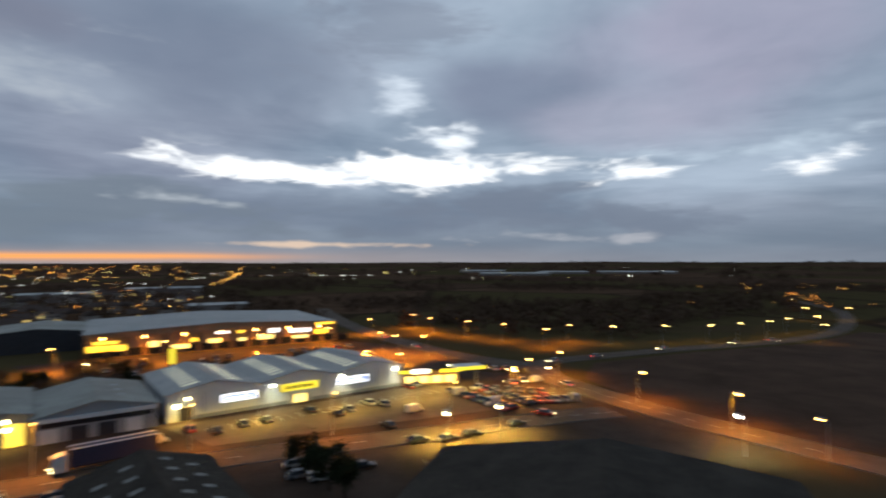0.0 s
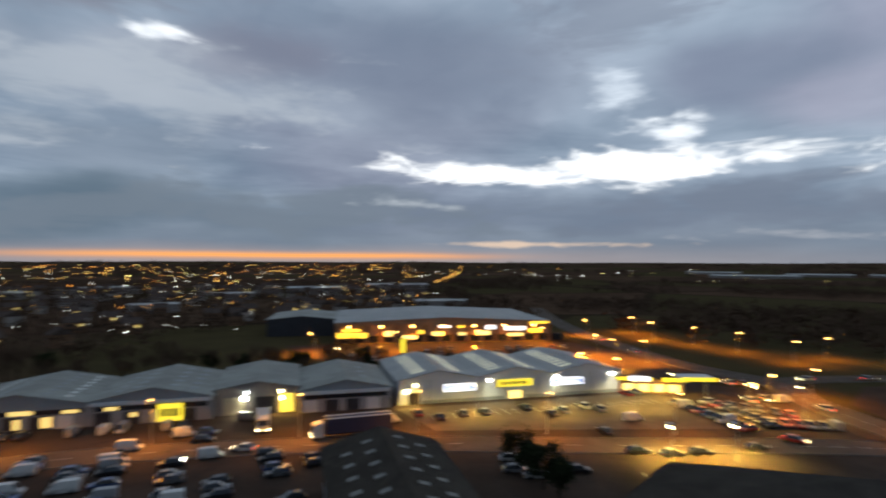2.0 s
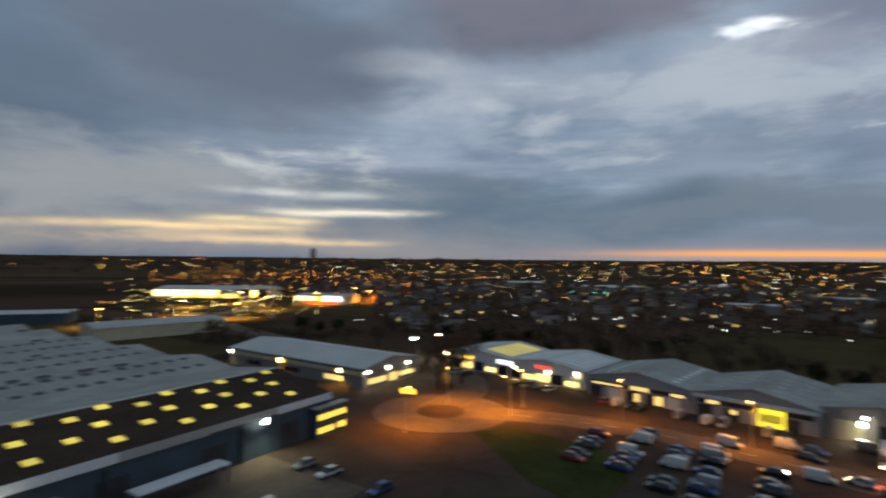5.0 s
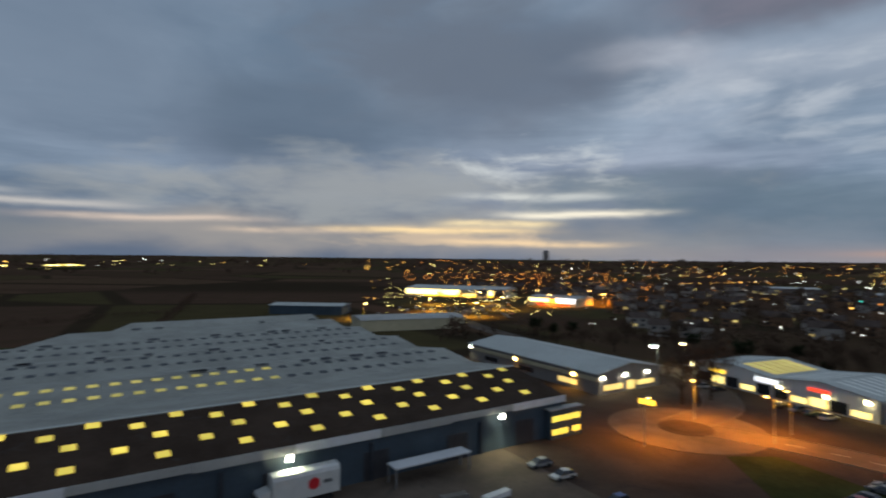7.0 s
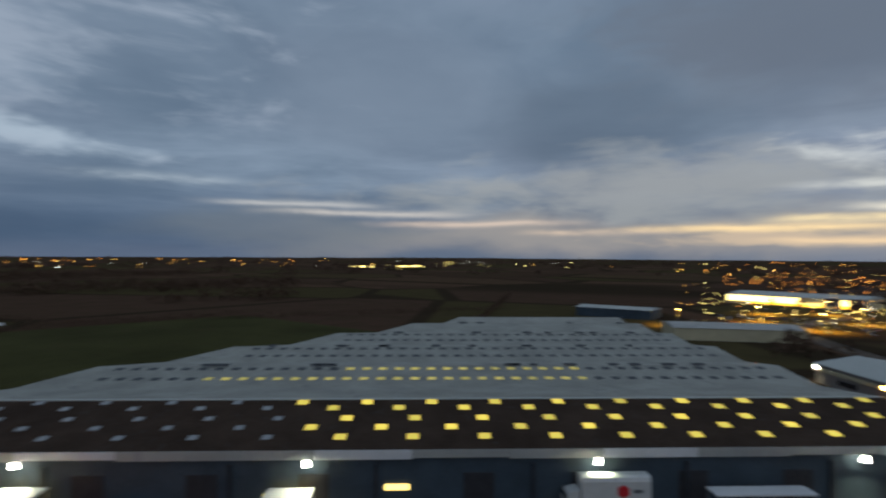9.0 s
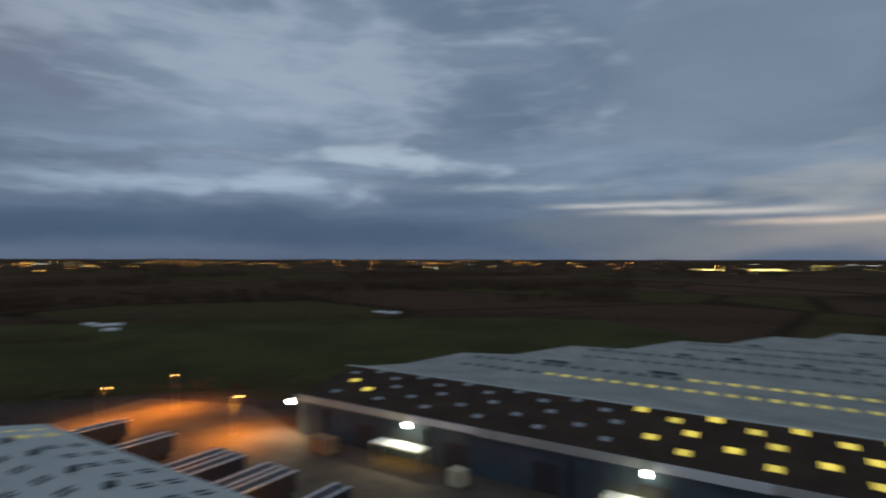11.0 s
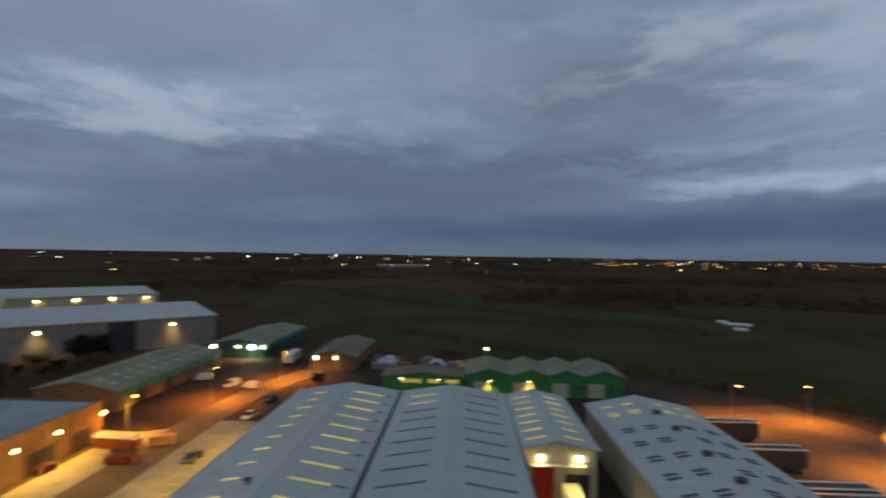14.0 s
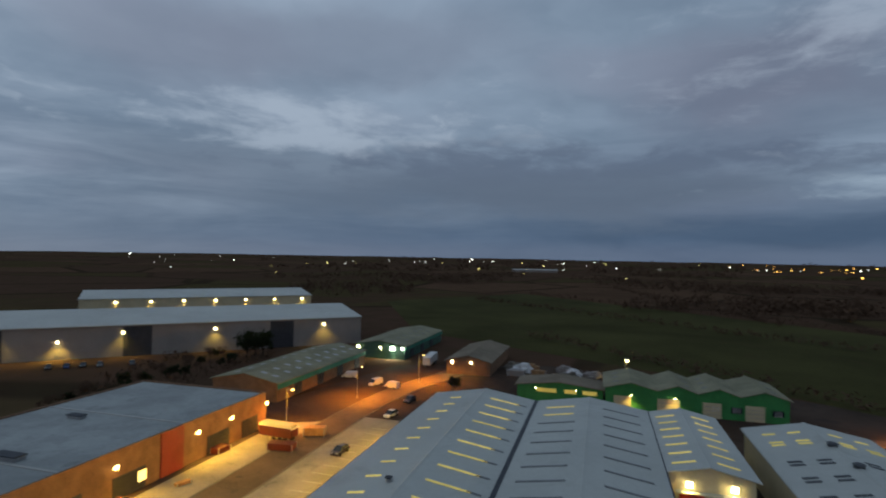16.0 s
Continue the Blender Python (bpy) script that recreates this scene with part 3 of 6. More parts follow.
def sheet(name, pts, z, material, label, category, th=0.03):
    bm = bmesh.new()
    prism(bm, [(x, y, z - th) for x, y in pts], (0, 0, th))
    ob = new(name, mesh_of(name, bm, material))
    return tagged(ob, label, category, kind="structure")


def ribbon(name, pts, width, z, material, label, kerbs=True):
    """A road along pts, with raised kerbs on both sides."""
    P = [Vector((x, y, 0)) for x, y in pts]
    left, right = [], []
    for i, p in enumerate(P):
        d = (P[min(i + 1, len(P) - 1)] - P[max(i - 1, 0)]).normalized()
        nn = Vector((-d.y, d.x, 0))
        left.append(p + nn * width / 2)
        right.append(p - nn * width / 2)
    bm = bmesh.new()
    for i in range(len(P) - 1):
        vs = [bm.verts.new((q.x, q.y, z)) for q in (right[i], right[i + 1], left[i + 1], left[i])]
        bm.faces.new(vs)
    bmesh.ops.remove_doubles(bm, verts=bm.verts, dist=0.01)
    ob = tagged(new(name, mesh_of(name, bm, material)), label, "road", kind="structure")
    if kerbs:
        for edge in (left, right):
            bm = bmesh.new()
            for i in range(len(P) - 1):
                a, b = edge[i], edge[i + 1]
                d = (b - a).normalized()
                nn = Vector((-d.y, d.x, 0)) * 0.09
                prism(bm, [a - nn, b - nn, b + nn, a + nn], (0, 0, z + 0.11))
            part("kerb", bm, M["kerb"], ob)
    return ob


def smooth_path(pts, n=8):
    out = []
    P = [Vector((*p, 0)) for p in pts]
    for i in range(len(P) - 1):
        p0, p1, p2, p3 = P[max(i - 1, 0)], P[i], P[i + 1], P[min(i + 2, len(P) - 1)]
        for j in range(n):
            s = j / n
            q = 0.5 * ((2 * p1) + (p2 - p0) * s + (2 * p0 - 5 * p1 + 4 * p2 - p3) * s * s + (3 * p1 - p0 - 3 * p2 + p3) * s ** 3)
            out.append((q.x, q.y))
    out.append((P[-1].x, P[-1].y))
    return out


def rowpt(s, d):
    v = ROW @ Vector((s, d, 0))
    return v.x, v.y


def yardpt(b, a):
    v = YARD @ Vector((b, -a, 0))
    return v.x, v.y


# hard standing of the estate
sheet("pavement_estate", [rowpt(-165, 40), rowpt(-170, -60), (-150, -20), (-128, -12), (6, -140), (60, -165), (150, -118), (172, -70), (130, -10), (92, 36), (20, 60), (60, 118), (28, 178), rowpt(66, 34)],
      0.04, M["asphalt"], "worn dark asphalt yards of a trading estate", "pavement")
ROAD_ROW = smooth_path([(-128, 22), rowpt(-90, -28), rowpt(-67, -22), rowpt(-38, -23), rowpt(-6, -28), rowpt(37, -40), rowpt(71, -49), rowpt(88, -55)])
ribbon("road_1", ROAD_ROW, 9.0, 0.08, M["road"], "estate road of worn asphalt lit orange by lamps")
ROAD_MAIN = smooth_path([(120, 40), (72, 104), (54, 129), (43, 150), (34, 170), (30, 190), (4, 214), (-30, 268), (-60, 330), (-96, 430)])
ribbon("road_2", ROAD_MAIN, 10.0, 0.10, M["road"], "main road curving past the retail park")
ROAD_FIELD = smooth_path([(30, 190), (44, 202), (97, 227), (159, 252), (205, 285), (255, 345), (300, 420), (330, 520)])
ribbon("road_3", ROAD_FIELD, 8.0, 0.12, M["road"], "lamp-lit road along the edge of a dark field")
ROAD_YARD = smooth_path([yardpt(-22.3, 70), yardpt(-22.3, 40), yardpt(-22.3, 12), yardpt(-22.0, -12), yardpt(-19.0, -35), (150, -76), (160, -92)])
ribbon("road_4", ROAD_YARD, 7.4, 0.08, M["road"], "estate road between sheds lit orange by lamps")
ROAD_WEST = smooth_path([(-128, 22), (-150, 36), (-190, 30), (-240, -20), (-330, -70), (-430, -60)])
ribbon("road_5", ROAD_WEST, 9.0, 0.10, M["road"], "road leading from the roundabout to the far shops")


def disc(name, x, y, r0, r1, z0, z1, material, label, category):
    bm = bmesh.new()
    n = 40
    low = [bm.verts.new((x + r0 * math.cos(2 * math.pi * i / n), y + r0 * math.sin(2 * math.pi * i / n), z0)) for i in range(n)]
    top = [bm.verts.new((x + r1 * math.cos(2 * math.pi * i / n), y + r1 * math.sin(2 * math.pi * i / n), z1)) for i in range(n)]
    for i in range(n):
        bm.faces.new((low[i], low[(i + 1) % n], top[(i + 1) % n], top[i]))
    bm.faces.new(top)
    return tagged(new(name, mesh_of(name, bm, material)), label, category, kind="structure")


disc("road_roundabout", -126, 23, 16, 16, 0.0, 0.14, M["road"], "round asphalt carriageway of a mini roundabout", "road")
disc("trim_roundabout", -126, 23, 5.6, 5.2, 0.14, 0.26, M["asphalt"], "low paved island of the roundabout", "roundabout")
disc("trim_island", -126, 23, 4.4, 3.6, 0.26, 0.45, M["asphalt"], "dark mound on the roundabout island", "roundabout")
sheet("ground_verge", [(-112, 36), (-94, 50), (-82, 46), (-74, 36), (-84, 30), (-110, 27)], 0.10, M["grass"], "patch of rough grass beside the car park", "grass")
sheet("ground_field", [(66, 118), (50, 148), (44, 170), (54, 196), (100, 219), (163, 243), (215, 282), (300, 250), (260, 120), (130, 52)], 0.06, M["soil"], "dark ploughed field beside the main road", "field")
sheet("pavement_store", [rowpt(-1, -3), rowpt(70, -3), rowpt(82, -40), rowpt(40, -30), rowpt(4, -22)], 0.07, M["road"], "worn asphalt car park in front of the store", "pavement")
sheet("pavement_retail", [(-150, 190), (-60, 244), (-40, 250), (6, 218), (24, 186), (-6, 180), (-70, 172), (-118, 168)], 0.07, M["asphalt"], "retail park car park under orange lamps", "pavement")
sheet("pavement_trailers", [yardpt(77, 62), yardpt(77, -6), (64, -128), (48, -152), (20, -140), (4, -108), (-14, -88)], 0.07, M["road"], "trailer yard of worn asphalt lit orange", "pavement")
sheet("pavement_forecourt", [yardpt(-34, 70), yardpt(-34, 4), yardpt(-26, 0), yardpt(-26, 70)], 0.07, M["concrete"], "pale concrete forecourt of the brick unit", "pavement")
sheet("pavement_bays", [yardpt(-18.5, 66), yardpt(-18.5, -6), yardpt(-1.2, -6), yardpt(-1.2, 66)], 0.07, M["concrete"], "strip of parking bays along the shed", "pavement")
sheet("pavement_works", [(2, -112), (-104, -14), (-86, 4), (-60, -16), (20, -92)], 0.06, M["road"], "stained asphalt yard along the works", "pavement")

sheet("ground_pasture", [(-170, -172), (-60, -166), (20, -160), (110, -150), (190, -126), (250, -110), (420, -160), (470, -330), (120, -326), (-150, -326)], 0.05, M["pasture"], "dark green winter pasture beyond the estate", "field")

# ---------------------------------------------------------------- the store with three gables
store = Shed("store_building", at(ROW, 0, 0), "white clad retail store with three low gables and lit signs", [21, 21, 21], 30, 6.2, 8.3, M["wall_white"], M["roof_grey"], gutter=False)
for k, side, mat in ((0, 0, "p_pale"), (0, 1, "p_pale"), (1, 0, "p_pale"), (1, 1, "p_pale"), (2, 0, "p_pale")):
    store.strips("rooflight", k, side, 0.36, 0.70, [3.5 + 2.9 * i for i in range(9)], 1.05, M[mat])

units = [("U", -24, 22, 28, 5.2, 7.4, "wall_grey"), ("U", -43, 18.8, 28, 6.0, 7.6, "wall_dim"), ("U", -68, 24.8, 28, 5.3, 7.8, "wall_grey"), ("U", -95, 26.8, 26, 5.2, 7.6, "wall_grey")]
row_units = []
for i, (_, s0, w, ln, ev, rd, wl) in enumerate(units):
    sh = Shed("trade_unit", at(ROW, s0, -1.0 + (2.0 if i == 1 else 0)), "grey roofed trade unit in a terrace beside the estate road", [w], ln, ev, rd, M[wl], M["roof_fibre"], gutter=False)
    row_units.append(sh)
row_units[0].strips("rooflight", 0, 1, 0.5, 0.62, [7, 13, 19], 1.6, M["pane"])
for side in (0, 1):
    for f in (0.3, 0.62):
        row_units[2].strips("rooflight", 0, side, f, f + 0.14, [4 + 5 * i for i in range(5)], 1.5, M["pane"])
        row_units[3].strips("rooflight", 0, side, f, f + 0.1, [3 + 3.4 * i for i in range(7)], 1.2, M["pane_pale" if f < 0.5 else "pane"])

showroom = Shed("showroom", at(ROW, -147, 1.0), "low showroom with a pale roof and brightly lit glazed front", [25, 25], 24, 5.2, 6.8, M["wall_white"], M["roof_pale"], gutter=False)
showroom.strips("rooflight", 0, 1, 0.12, 0.88, [5.0 + 3.6 * i for i in range(5)], 3.3, M["p_strip"])
showroom.strips("rooflight", 1, 0, 0.1, 0.9, [4 + 3 * i for i in range(6)], 1.3, M["pane_pale"])
showroom.strips("rooflight", 1, 1, 0.1, 0.9, [4 + 3 * i for i in range(6)], 1.3, M["pane_pale"])

# ---------------------------------------------------------------- near dark roofs under the camera
near_a = Shed("slate_shed", at(ROW, -20.5, -88), "dark roofed shed with small pale rooflights", [17.5], 41, 6.6, 9.2, M["wall_grey"], M["roof_dark"], gutter=False)
for side, f, off in ((0, 0.25, 0), (0, 0.62, 2.2), (1, 0.3, 1.0), (1, 0.65, 3.0)):
    near_a.strips("rooflight", 0, side, f, f + 0.16, [off + 2 + 4.6 * i for i in range(8)], 1.2, M["pane_dull"])
near_b = Shed("dark_shed", pose(-10, 52, 0, 0, 0, -17), "large shed with a plain dark roof", [48], 36, 7.0, 10.4, M["wall_grey"], M["roof_dark"], gutter=False)

# ---------------------------------------------------------------- the works
works = Shed("works_building", WORKS @ pose(0, -168, 0), "huge works with a dark front roof and rows of lit rooflights", [31, 27, 27, 27, 27, 16], 168, 7.9, 11.2,
             M["wall_blue"], M["roof_fibre"], gutter=False, ends=[168, 163, 146, 122, 98, 74], slant=[163, 146, 122, 98, 74, 60], valley=9.6, slopes={(0, 0): M["roof_brown"]})
# rooflights of the works: lit in most of the front roof, dull towards its far end
def works_lights():
    rows = ((0.93, 0.0, 11.0), (0.80, 5.5, 11.0), (0.58, 2.8, 11.0), (0.40, 8.0, 11.0), (0.22, 3.0, 11.0))
    for f, off, step in rows:
        ys = [4 + off + step * i for i in range(15) if 4 + off + step * i < 164]
        lit = [y for y in ys if y < 104 or (y > 150 and f < 0.7 and f > 0.3)]
        dull = [y for y in ys if y not in lit]
        works.strips("rooflight", 0, 0, f - 0.05, f + 0.05, lit, 1.8, M["p_yellow"])
        works.strips("rooflight", 0, 0, f - 0.04, f + 0.04, dull, 1.4, M["pane"])
    for bay, f, side in ((1, 0.38, 0), (1, 0.86, 0), (2, 0.38, 0), (2, 0.86, 0), (3, 0.38, 0), (3, 0.86, 0)):
        end = (154, 134, 110)[bay - 1]
        ys = [5 + 3.6 * i for i in range(60) if 5 + 3.6 * i < end - 4]
        lit = [y for y in ys if bay == 1 and 46 < y < 130 and math.sin(y * 1.7 + f * 9) > -0.55]
        works.strips("rooflight", bay, side, f - 0.06, f + 0.06, lit, 1.7, M["p_dim"])
        works.strips("rooflight", bay, side, f - 0.06, f + 0.06, [y for y in ys if y not in lit], 1.7, M["vent"])
    # white fascia along the front eave and pale flashing on the ridge
    for i in range(12):
        boxpart("fascia", works.ob, M["roof_grey"] if i % 3 else M["wall_white"], -0.75, -0.64, -0.3 + 14.05 * i, 13.7 + 14.05 * i, 6.85 + (0.2 if i % 4 == 1 else 0.0), 8.2, "pale fascia panel")
    boxpart("flashing", works.ob, M["roof_pale"], 15.2, 15.9, -0.3, 168.3, 11.36, 11.46)


works_lights()

# ---------------------------------------------------------------- sheds beside the yard road
hall = Shed("double_hall", YARD @ pose(0, -64, 0), "pale grey double shed with thin lit rooflight strips", [20.5, 20.5], 66, 8.0, 9.6, M["wall_cream"], M["roof_pale"])
ys = [4.0 + 5.1 * i for i in range(12)]
hall.strips("rooflight", 0, 0, 0.42, 0.62, [y for y in ys if y > 14], 0.5, M["p_strip"])
hall.strips("rooflight", 0, 1, 0.25, 0.80, [y for y in ys if y > 14], 0.45, M["p_strip"])
hall.strips("louvre", 0, 1, 0.12, 0.3, [y for y in ys if y > 14], 0.45, M["louvre"])
hall.strips("rooflight", 1, 0, 0.25, 0.75, [y for y in ys if y > 52], 0.45, M["p_strip"])
hall.strips("louvre", 1, 0, 0.2, 0.8, [y for y in ys if y <= 52], 0.5, M["louvre"])
hall.strips("louvre", 1, 1, 0.15, 0.75, ys, 0.5, M["louvre"])
annex = Shed("annex_hall", YARD @ pose(41.4, -28, 0), "narrow shed with a lit cream gable and red shutter", [11.2], 30, 7.8, 9.0, M["wall_cream"], M["roof_pale"], gutter=False)
annex.strips("rooflight", 0, 0, 0.2, 0.75, [2.5 + 3.9 * i for i in range(7)], 0.5, M["p_strip"])
annex.strips("rooflight", 0, 1, 0.25, 0.75, [2.5 + 3.9 * i for i in range(7)], 0.45, M["p_strip"])
boxpart("door", annex.ob, M["door_red"], 1.8, 5.0, -0.12, -0.01, 0, 5.3, "red roller shutter")
boxpart("door", annex.ob, M["door_dark"], 6.6, 10.2, -0.12, -0.01, 0, 4.2, "dark doorway")
boxpart("canopy", annex.ob, M["roof_pale"], 1.2, 10.6, -1.0, -0.01, 5.5, 5.65)
depot = Shed("depot_shed", YARD @ pose(57.5, -62, 0), "long pale roofed depot with dark roof vents", [18.6], 62, 7.0, 8.8, M["wall_cream"], M["roof_pale"], gutter=False)
for side in (0, 1):
    for f in (0.18, 0.58):
        depot.strips("louvre", 0, side, f, f + 0.2, [y + d for y in [6 + 6.2 * i for i in range(7)] for d in (0, 1.3)], 0.6, M["vent"])
        depot.strips("rooflight", 0, side, f, f + 0.2, [52.0, 53.3, 57.5], 0.6, M["p_dim"])

# the brick unit with its flat roof
brick = thing("brick_unit", YARD @ pose(-68, -75, 0), "flat roofed brown brick unit with wall lamps and a red bay", "building")
W_, L_ = 32.3, 68.0
boxpart("wall", brick, M["wall_brick"], W_ - 0.35, W_, 0, L_, 0, 7.4)
boxpart("wall", brick, M["wall_brick"], 0, 0.35, 0, L_, 0, 7.4)
boxpart("wall", brick, M["wall_brick"], 0.36, W_ - 0.36, 0, 0.35, 0, 7.4)
boxpart("wall", brick, M["wall_brick"], 0.36, W_ - 0.36, L_ - 0.35, L_, 0, 7.4)
boxpart("roof", brick, M["roof_felt"], 0.4, W_ - 0.4, 0.4, L_ - 0.4, 6.9, 7.1, "pale flat roof membrane")
for y in (22.0, 45.0):
    boxpart("roof_seam", brick, M["roof_grey"], 0.5, W_ - 0.5, y, y + 0.5, 7.1, 7.2)
boxpart("door", brick, M["wall_red"], W_ - 0.02, W_ + 0.18, 39.0, 44.0, 0, 7.3, "red clad bay")
for y, w in ((10, 5), (20, 5), (30, 6), (50, 6), (60, 5)):
    boxpart("door", brick, M["door_dark"], W_ - 0.02, W_ + 0.1, y, y + w, 0, 3.4, "dark roller shutter")

# two large sheds beyond
big = Shed("distribution_shed", pose(222, -73, 0, 0, 0, 0) , "long taupe distribution shed with a pale roof", [62], 210, 11, 14.0, M["wall_dim"], M["roof_pale"], gutter=False)
# flat dark panels, the shade of the loading bays put into their colour
for y in (12.0, 62.0, 105.0, 150.0):
    boxpart("dock_recess", big.ob, M["door_dark"], -0.14, -0.01, y + 16, y + 25, 0, 10.4, "dark panel for a shaded loading bay")
big2 = Shed("distribution_shed", pose(352, -82, 0, 0, 0, 2), "pale roofed distribution shed with a row of lamps", [56], 125, 11, 14.0, M["wall_cream"], M["roof_pale"], gutter=False)

# green units
g1 = Shed("green_unit", YARD @ pose(-63, 10, 0), "low green clad unit with a mossy sheet roof", [19], 52, 4.8, 6.6, M["wall_brick"], M["roof_green"], gutter=False)
g2 = Shed("green_unit", YARD @ pose(-53, 74, 0), "low green clad unit with a mossy sheet roof", [19], 46, 4.8, 6.4, M["wall_dullgreen"], M["roof_green"], gutter=False)
office = Shed("brown_office", YARD @ pose(-14, 58, 0), "low brown office with a tan roof", [14], 34, 4.2, 6.0, M["wall_brick"], M["roof_tan"], gutter=False)
g3 = Shed("green_hall", YARD @ pose(34, 32, 0), "green clad hall with four small gables", [12, 9, 9, 10], 18, 5.4, 6.9, M["wall_green_lit"], M["roof_green"], gutter=False)
g4 = Shed("green_lean_to", YARD @ pose(12, 34, 0), "low green clad range with a tan roof", [21.5], 10, 4.0, 5.2, M["wall_green_lit"], M["roof_tan"], gutter=False)

# the long unit by the roundabout
long_unit = Shed("long_unit", pose(-150, 6, 0, 0, 0, 135.0), "long unit with a pale roof and lit windows", [24.5], 60, 5.6, 7.6, M["wall_dim"], M["roof_pale"], gutter=False)

# the retail terrace
retail = Shed("retail_terrace", pose(-134, 204, 0, 0, 0, 31.2), "long retail terrace with a buff front and lit shop signs", [98], 64, 9.0, 11.0, M["wall_grey"], M["roof_grey"], gutter=False, front=M["wall_orange"])
retail_wing = Shed("retail_wing", pose(-134, 204, 0, 0, 0, 31.2) @ pose(-33, 27, 0), "dark side wing of the retail terrace", [32.5], 38, 8.0, 9.6, M["door_dark"], M["roof_fibre"], gutter=False)

# ---------------------------------------------------------------- vehicles
def paint(name, colour, rough=0.28):
    return surface(name, colour, rough, vary=0.08, scale=0.8, grain=3.0, bump=0.02, spec=0.5)


PAINTS = {n: paint(n + "_car_paint", c) for n, c in dict(white=(0.52, 0.52, 0.50), silver=(0.24, 0.245, 0.25), black=(0.02, 0.02, 0.023), grey=(0.12, 0.125, 0.13),
                                                          blue=(0.03, 0.07, 0.20), red=(0.32, 0.025, 0.02), green=(0.05, 0.09, 0.06)).items()}
TRAILER_BLUE = paint("navy_curtain", (0.022, 0.024, 0.055), 0.6)
TRAILER_DARK = paint("dark_curtain", (0.030, 0.026, 0.030), 0.6)


def wheel_mesh(r, w):
    bm = bmesh.new()
    tube(bm, (0, -w / 2, 0), (0, w / 2, 0), r, r, 14)
    return mesh_of("wheel", bm, M["rubber"])


CAR_WHEEL, LORRY_WHEEL = wheel_mesh(0.32, 0.22), wheel_mesh(0.5, 0.3)


def loft(bm, sections):
    """Join closed rings of equal length into one skin with capped ends."""
    rings = [[bm.verts.new(p) for p in s] for s in sections]
    n = len(rings[0])
    for a, b in zip(rings, rings[1:]):
        for i in range(n):
            bm.faces.new((a[i], a[(i + 1) % n], b[(i + 1) % n], b[i]))
    bm.faces.new(rings[0][::-1])
    bm.faces.new(rings[-1])


def make_car(colour, lights_on=False, van=False):
    root = new("van" if van else "car")
    h = 2.0 if van else 1.45
    bm = bmesh.new()
    low, mid = 0.28, 0.86 if not van else 1.0
    prof = [(-2.15, 0.30), (-2.2, 0.62), (-2.05, mid), (1.0, mid), (1.55, mid - 0.06), (2.1, 0.72), (2.2, 0.5), (2.15, 0.3)]
    loft(bm, [[(x, s * (0.86 if abs(x) < 2.0 else 0.74) * k, z) for x, z in prof] for s, k in ((-1, 0.94), (-1, 1.0), (1, 1.0), (1, 0.94))])
    body = part("body", bm, PAINTS[colour], root)
    if van:
        cab = [(-2.15, mid), (-2.15, h - 0.08), (-2.0, h), (0.6, h), (0.95, h - 0.1), (1.6, mid)]
        mat = PAINTS[colour]
    else:
        cab = [(-1.95, mid), (-1.45, h - 0.08), (-1.0, h), (0.2, h), (0.5, h - 0.06), (1.25, mid)]
        mat = M["glass"]
    bm = bmesh.new()
    loft(bm, [[(x, s * (0.80 - 0.16 * (z - mid) / (h - mid)) * k, z - 0.004) for x, z in cab] for s, k in ((-1, 1.0), (1, 1.0))])
    part("cabin", bm, mat, root)
    if not van:
        bm = bmesh.new()
        box(bm, -1.05, 0.25, -0.62, 0.62, h - 0.02, h + 0.035)
        part("roof_panel", bm, PAINTS[colour], root)
    else:
        bm = bmesh.new()
        prism(bm, [(1.0, -0.66, h - 0.14), (1.0, 0.66, h - 0.14), (1.58, 0.72, mid + 0.06), (1.58, -0.72, mid + 0.06)], (0.03, 0, 0.03))
        part("windscreen", bm, M["glass"], root)
    for x in (-1.35, 1.35):
        for y in (-0.78, 0.78):
            share("wheel", CAR_WHEEL, root, pose(x, y, 0.32))
    for y in (-0.6, 0.6):
        boxpart("headlight", body, M["g_yellow"] if lights_on else M["pane_pale"], 2.12, 2.2, y - 0.16, y + 0.16, 0.58, 0.72)
        boxpart("tail_light", body, M["g_red"] if lights_on else M["wall_red"], -2.22, -2.14, y - 0.14, y + 0.14, 0.62, 0.78)
    word = {"white": "white", "silver": "silver", "black": "black", "grey": "dark grey", "blue": "dark blue", "red": "red", "green": "dark green"}[colour]
    tagged(root, f"{word} {'panel van' if van else 'hatchback car'} " + ("with its lights on, on the road" if lights_on else "parked on asphalt"), "van" if van else "car", "" if lights_on else "parked vehicles")
    return root


CARS = {}


def car(x, y, turn, colour, lights_on=False, van=False, z=0.07):
    key = (colour, lights_on, van)
    m = pose(x, y, z, 0, 0, turn)
    if key in CARS:
        return copy_thing(CARS[key], m)
    CARS[key] = make_car(colour, lights_on, van)
    CARS[key].matrix_basis = m
    return CARS[key]


RNG = random.Random(5)
COLOURS = ["white", "silver", "black", "grey", "blue", "red", "black", "green", "grey", "black", "black", "blue", "black", "grey"]


def car_row(p0, p1, n, turn, skip=0.12, vans=0.08, z=0.07):
    for i in range(n):
        if RNG.random() < skip:
            continue
        f = i / max(n - 1, 1)
        x, y = p0[0] + (p1[0] - p0[0]) * f + RNG.uniform(-0.2, 0.2), p0[1] + (p1[1] - p0[1]) * f + RNG.uniform(-0.2, 0.2)
        v = RNG.random() < vans
        car(x, y, turn + RNG.choice((0, 180)) + RNG.uniform(-3, 3), RNG.choice(("white", "white", "silver")) if v else RNG.choice(COLOURS), van=v, z=z)


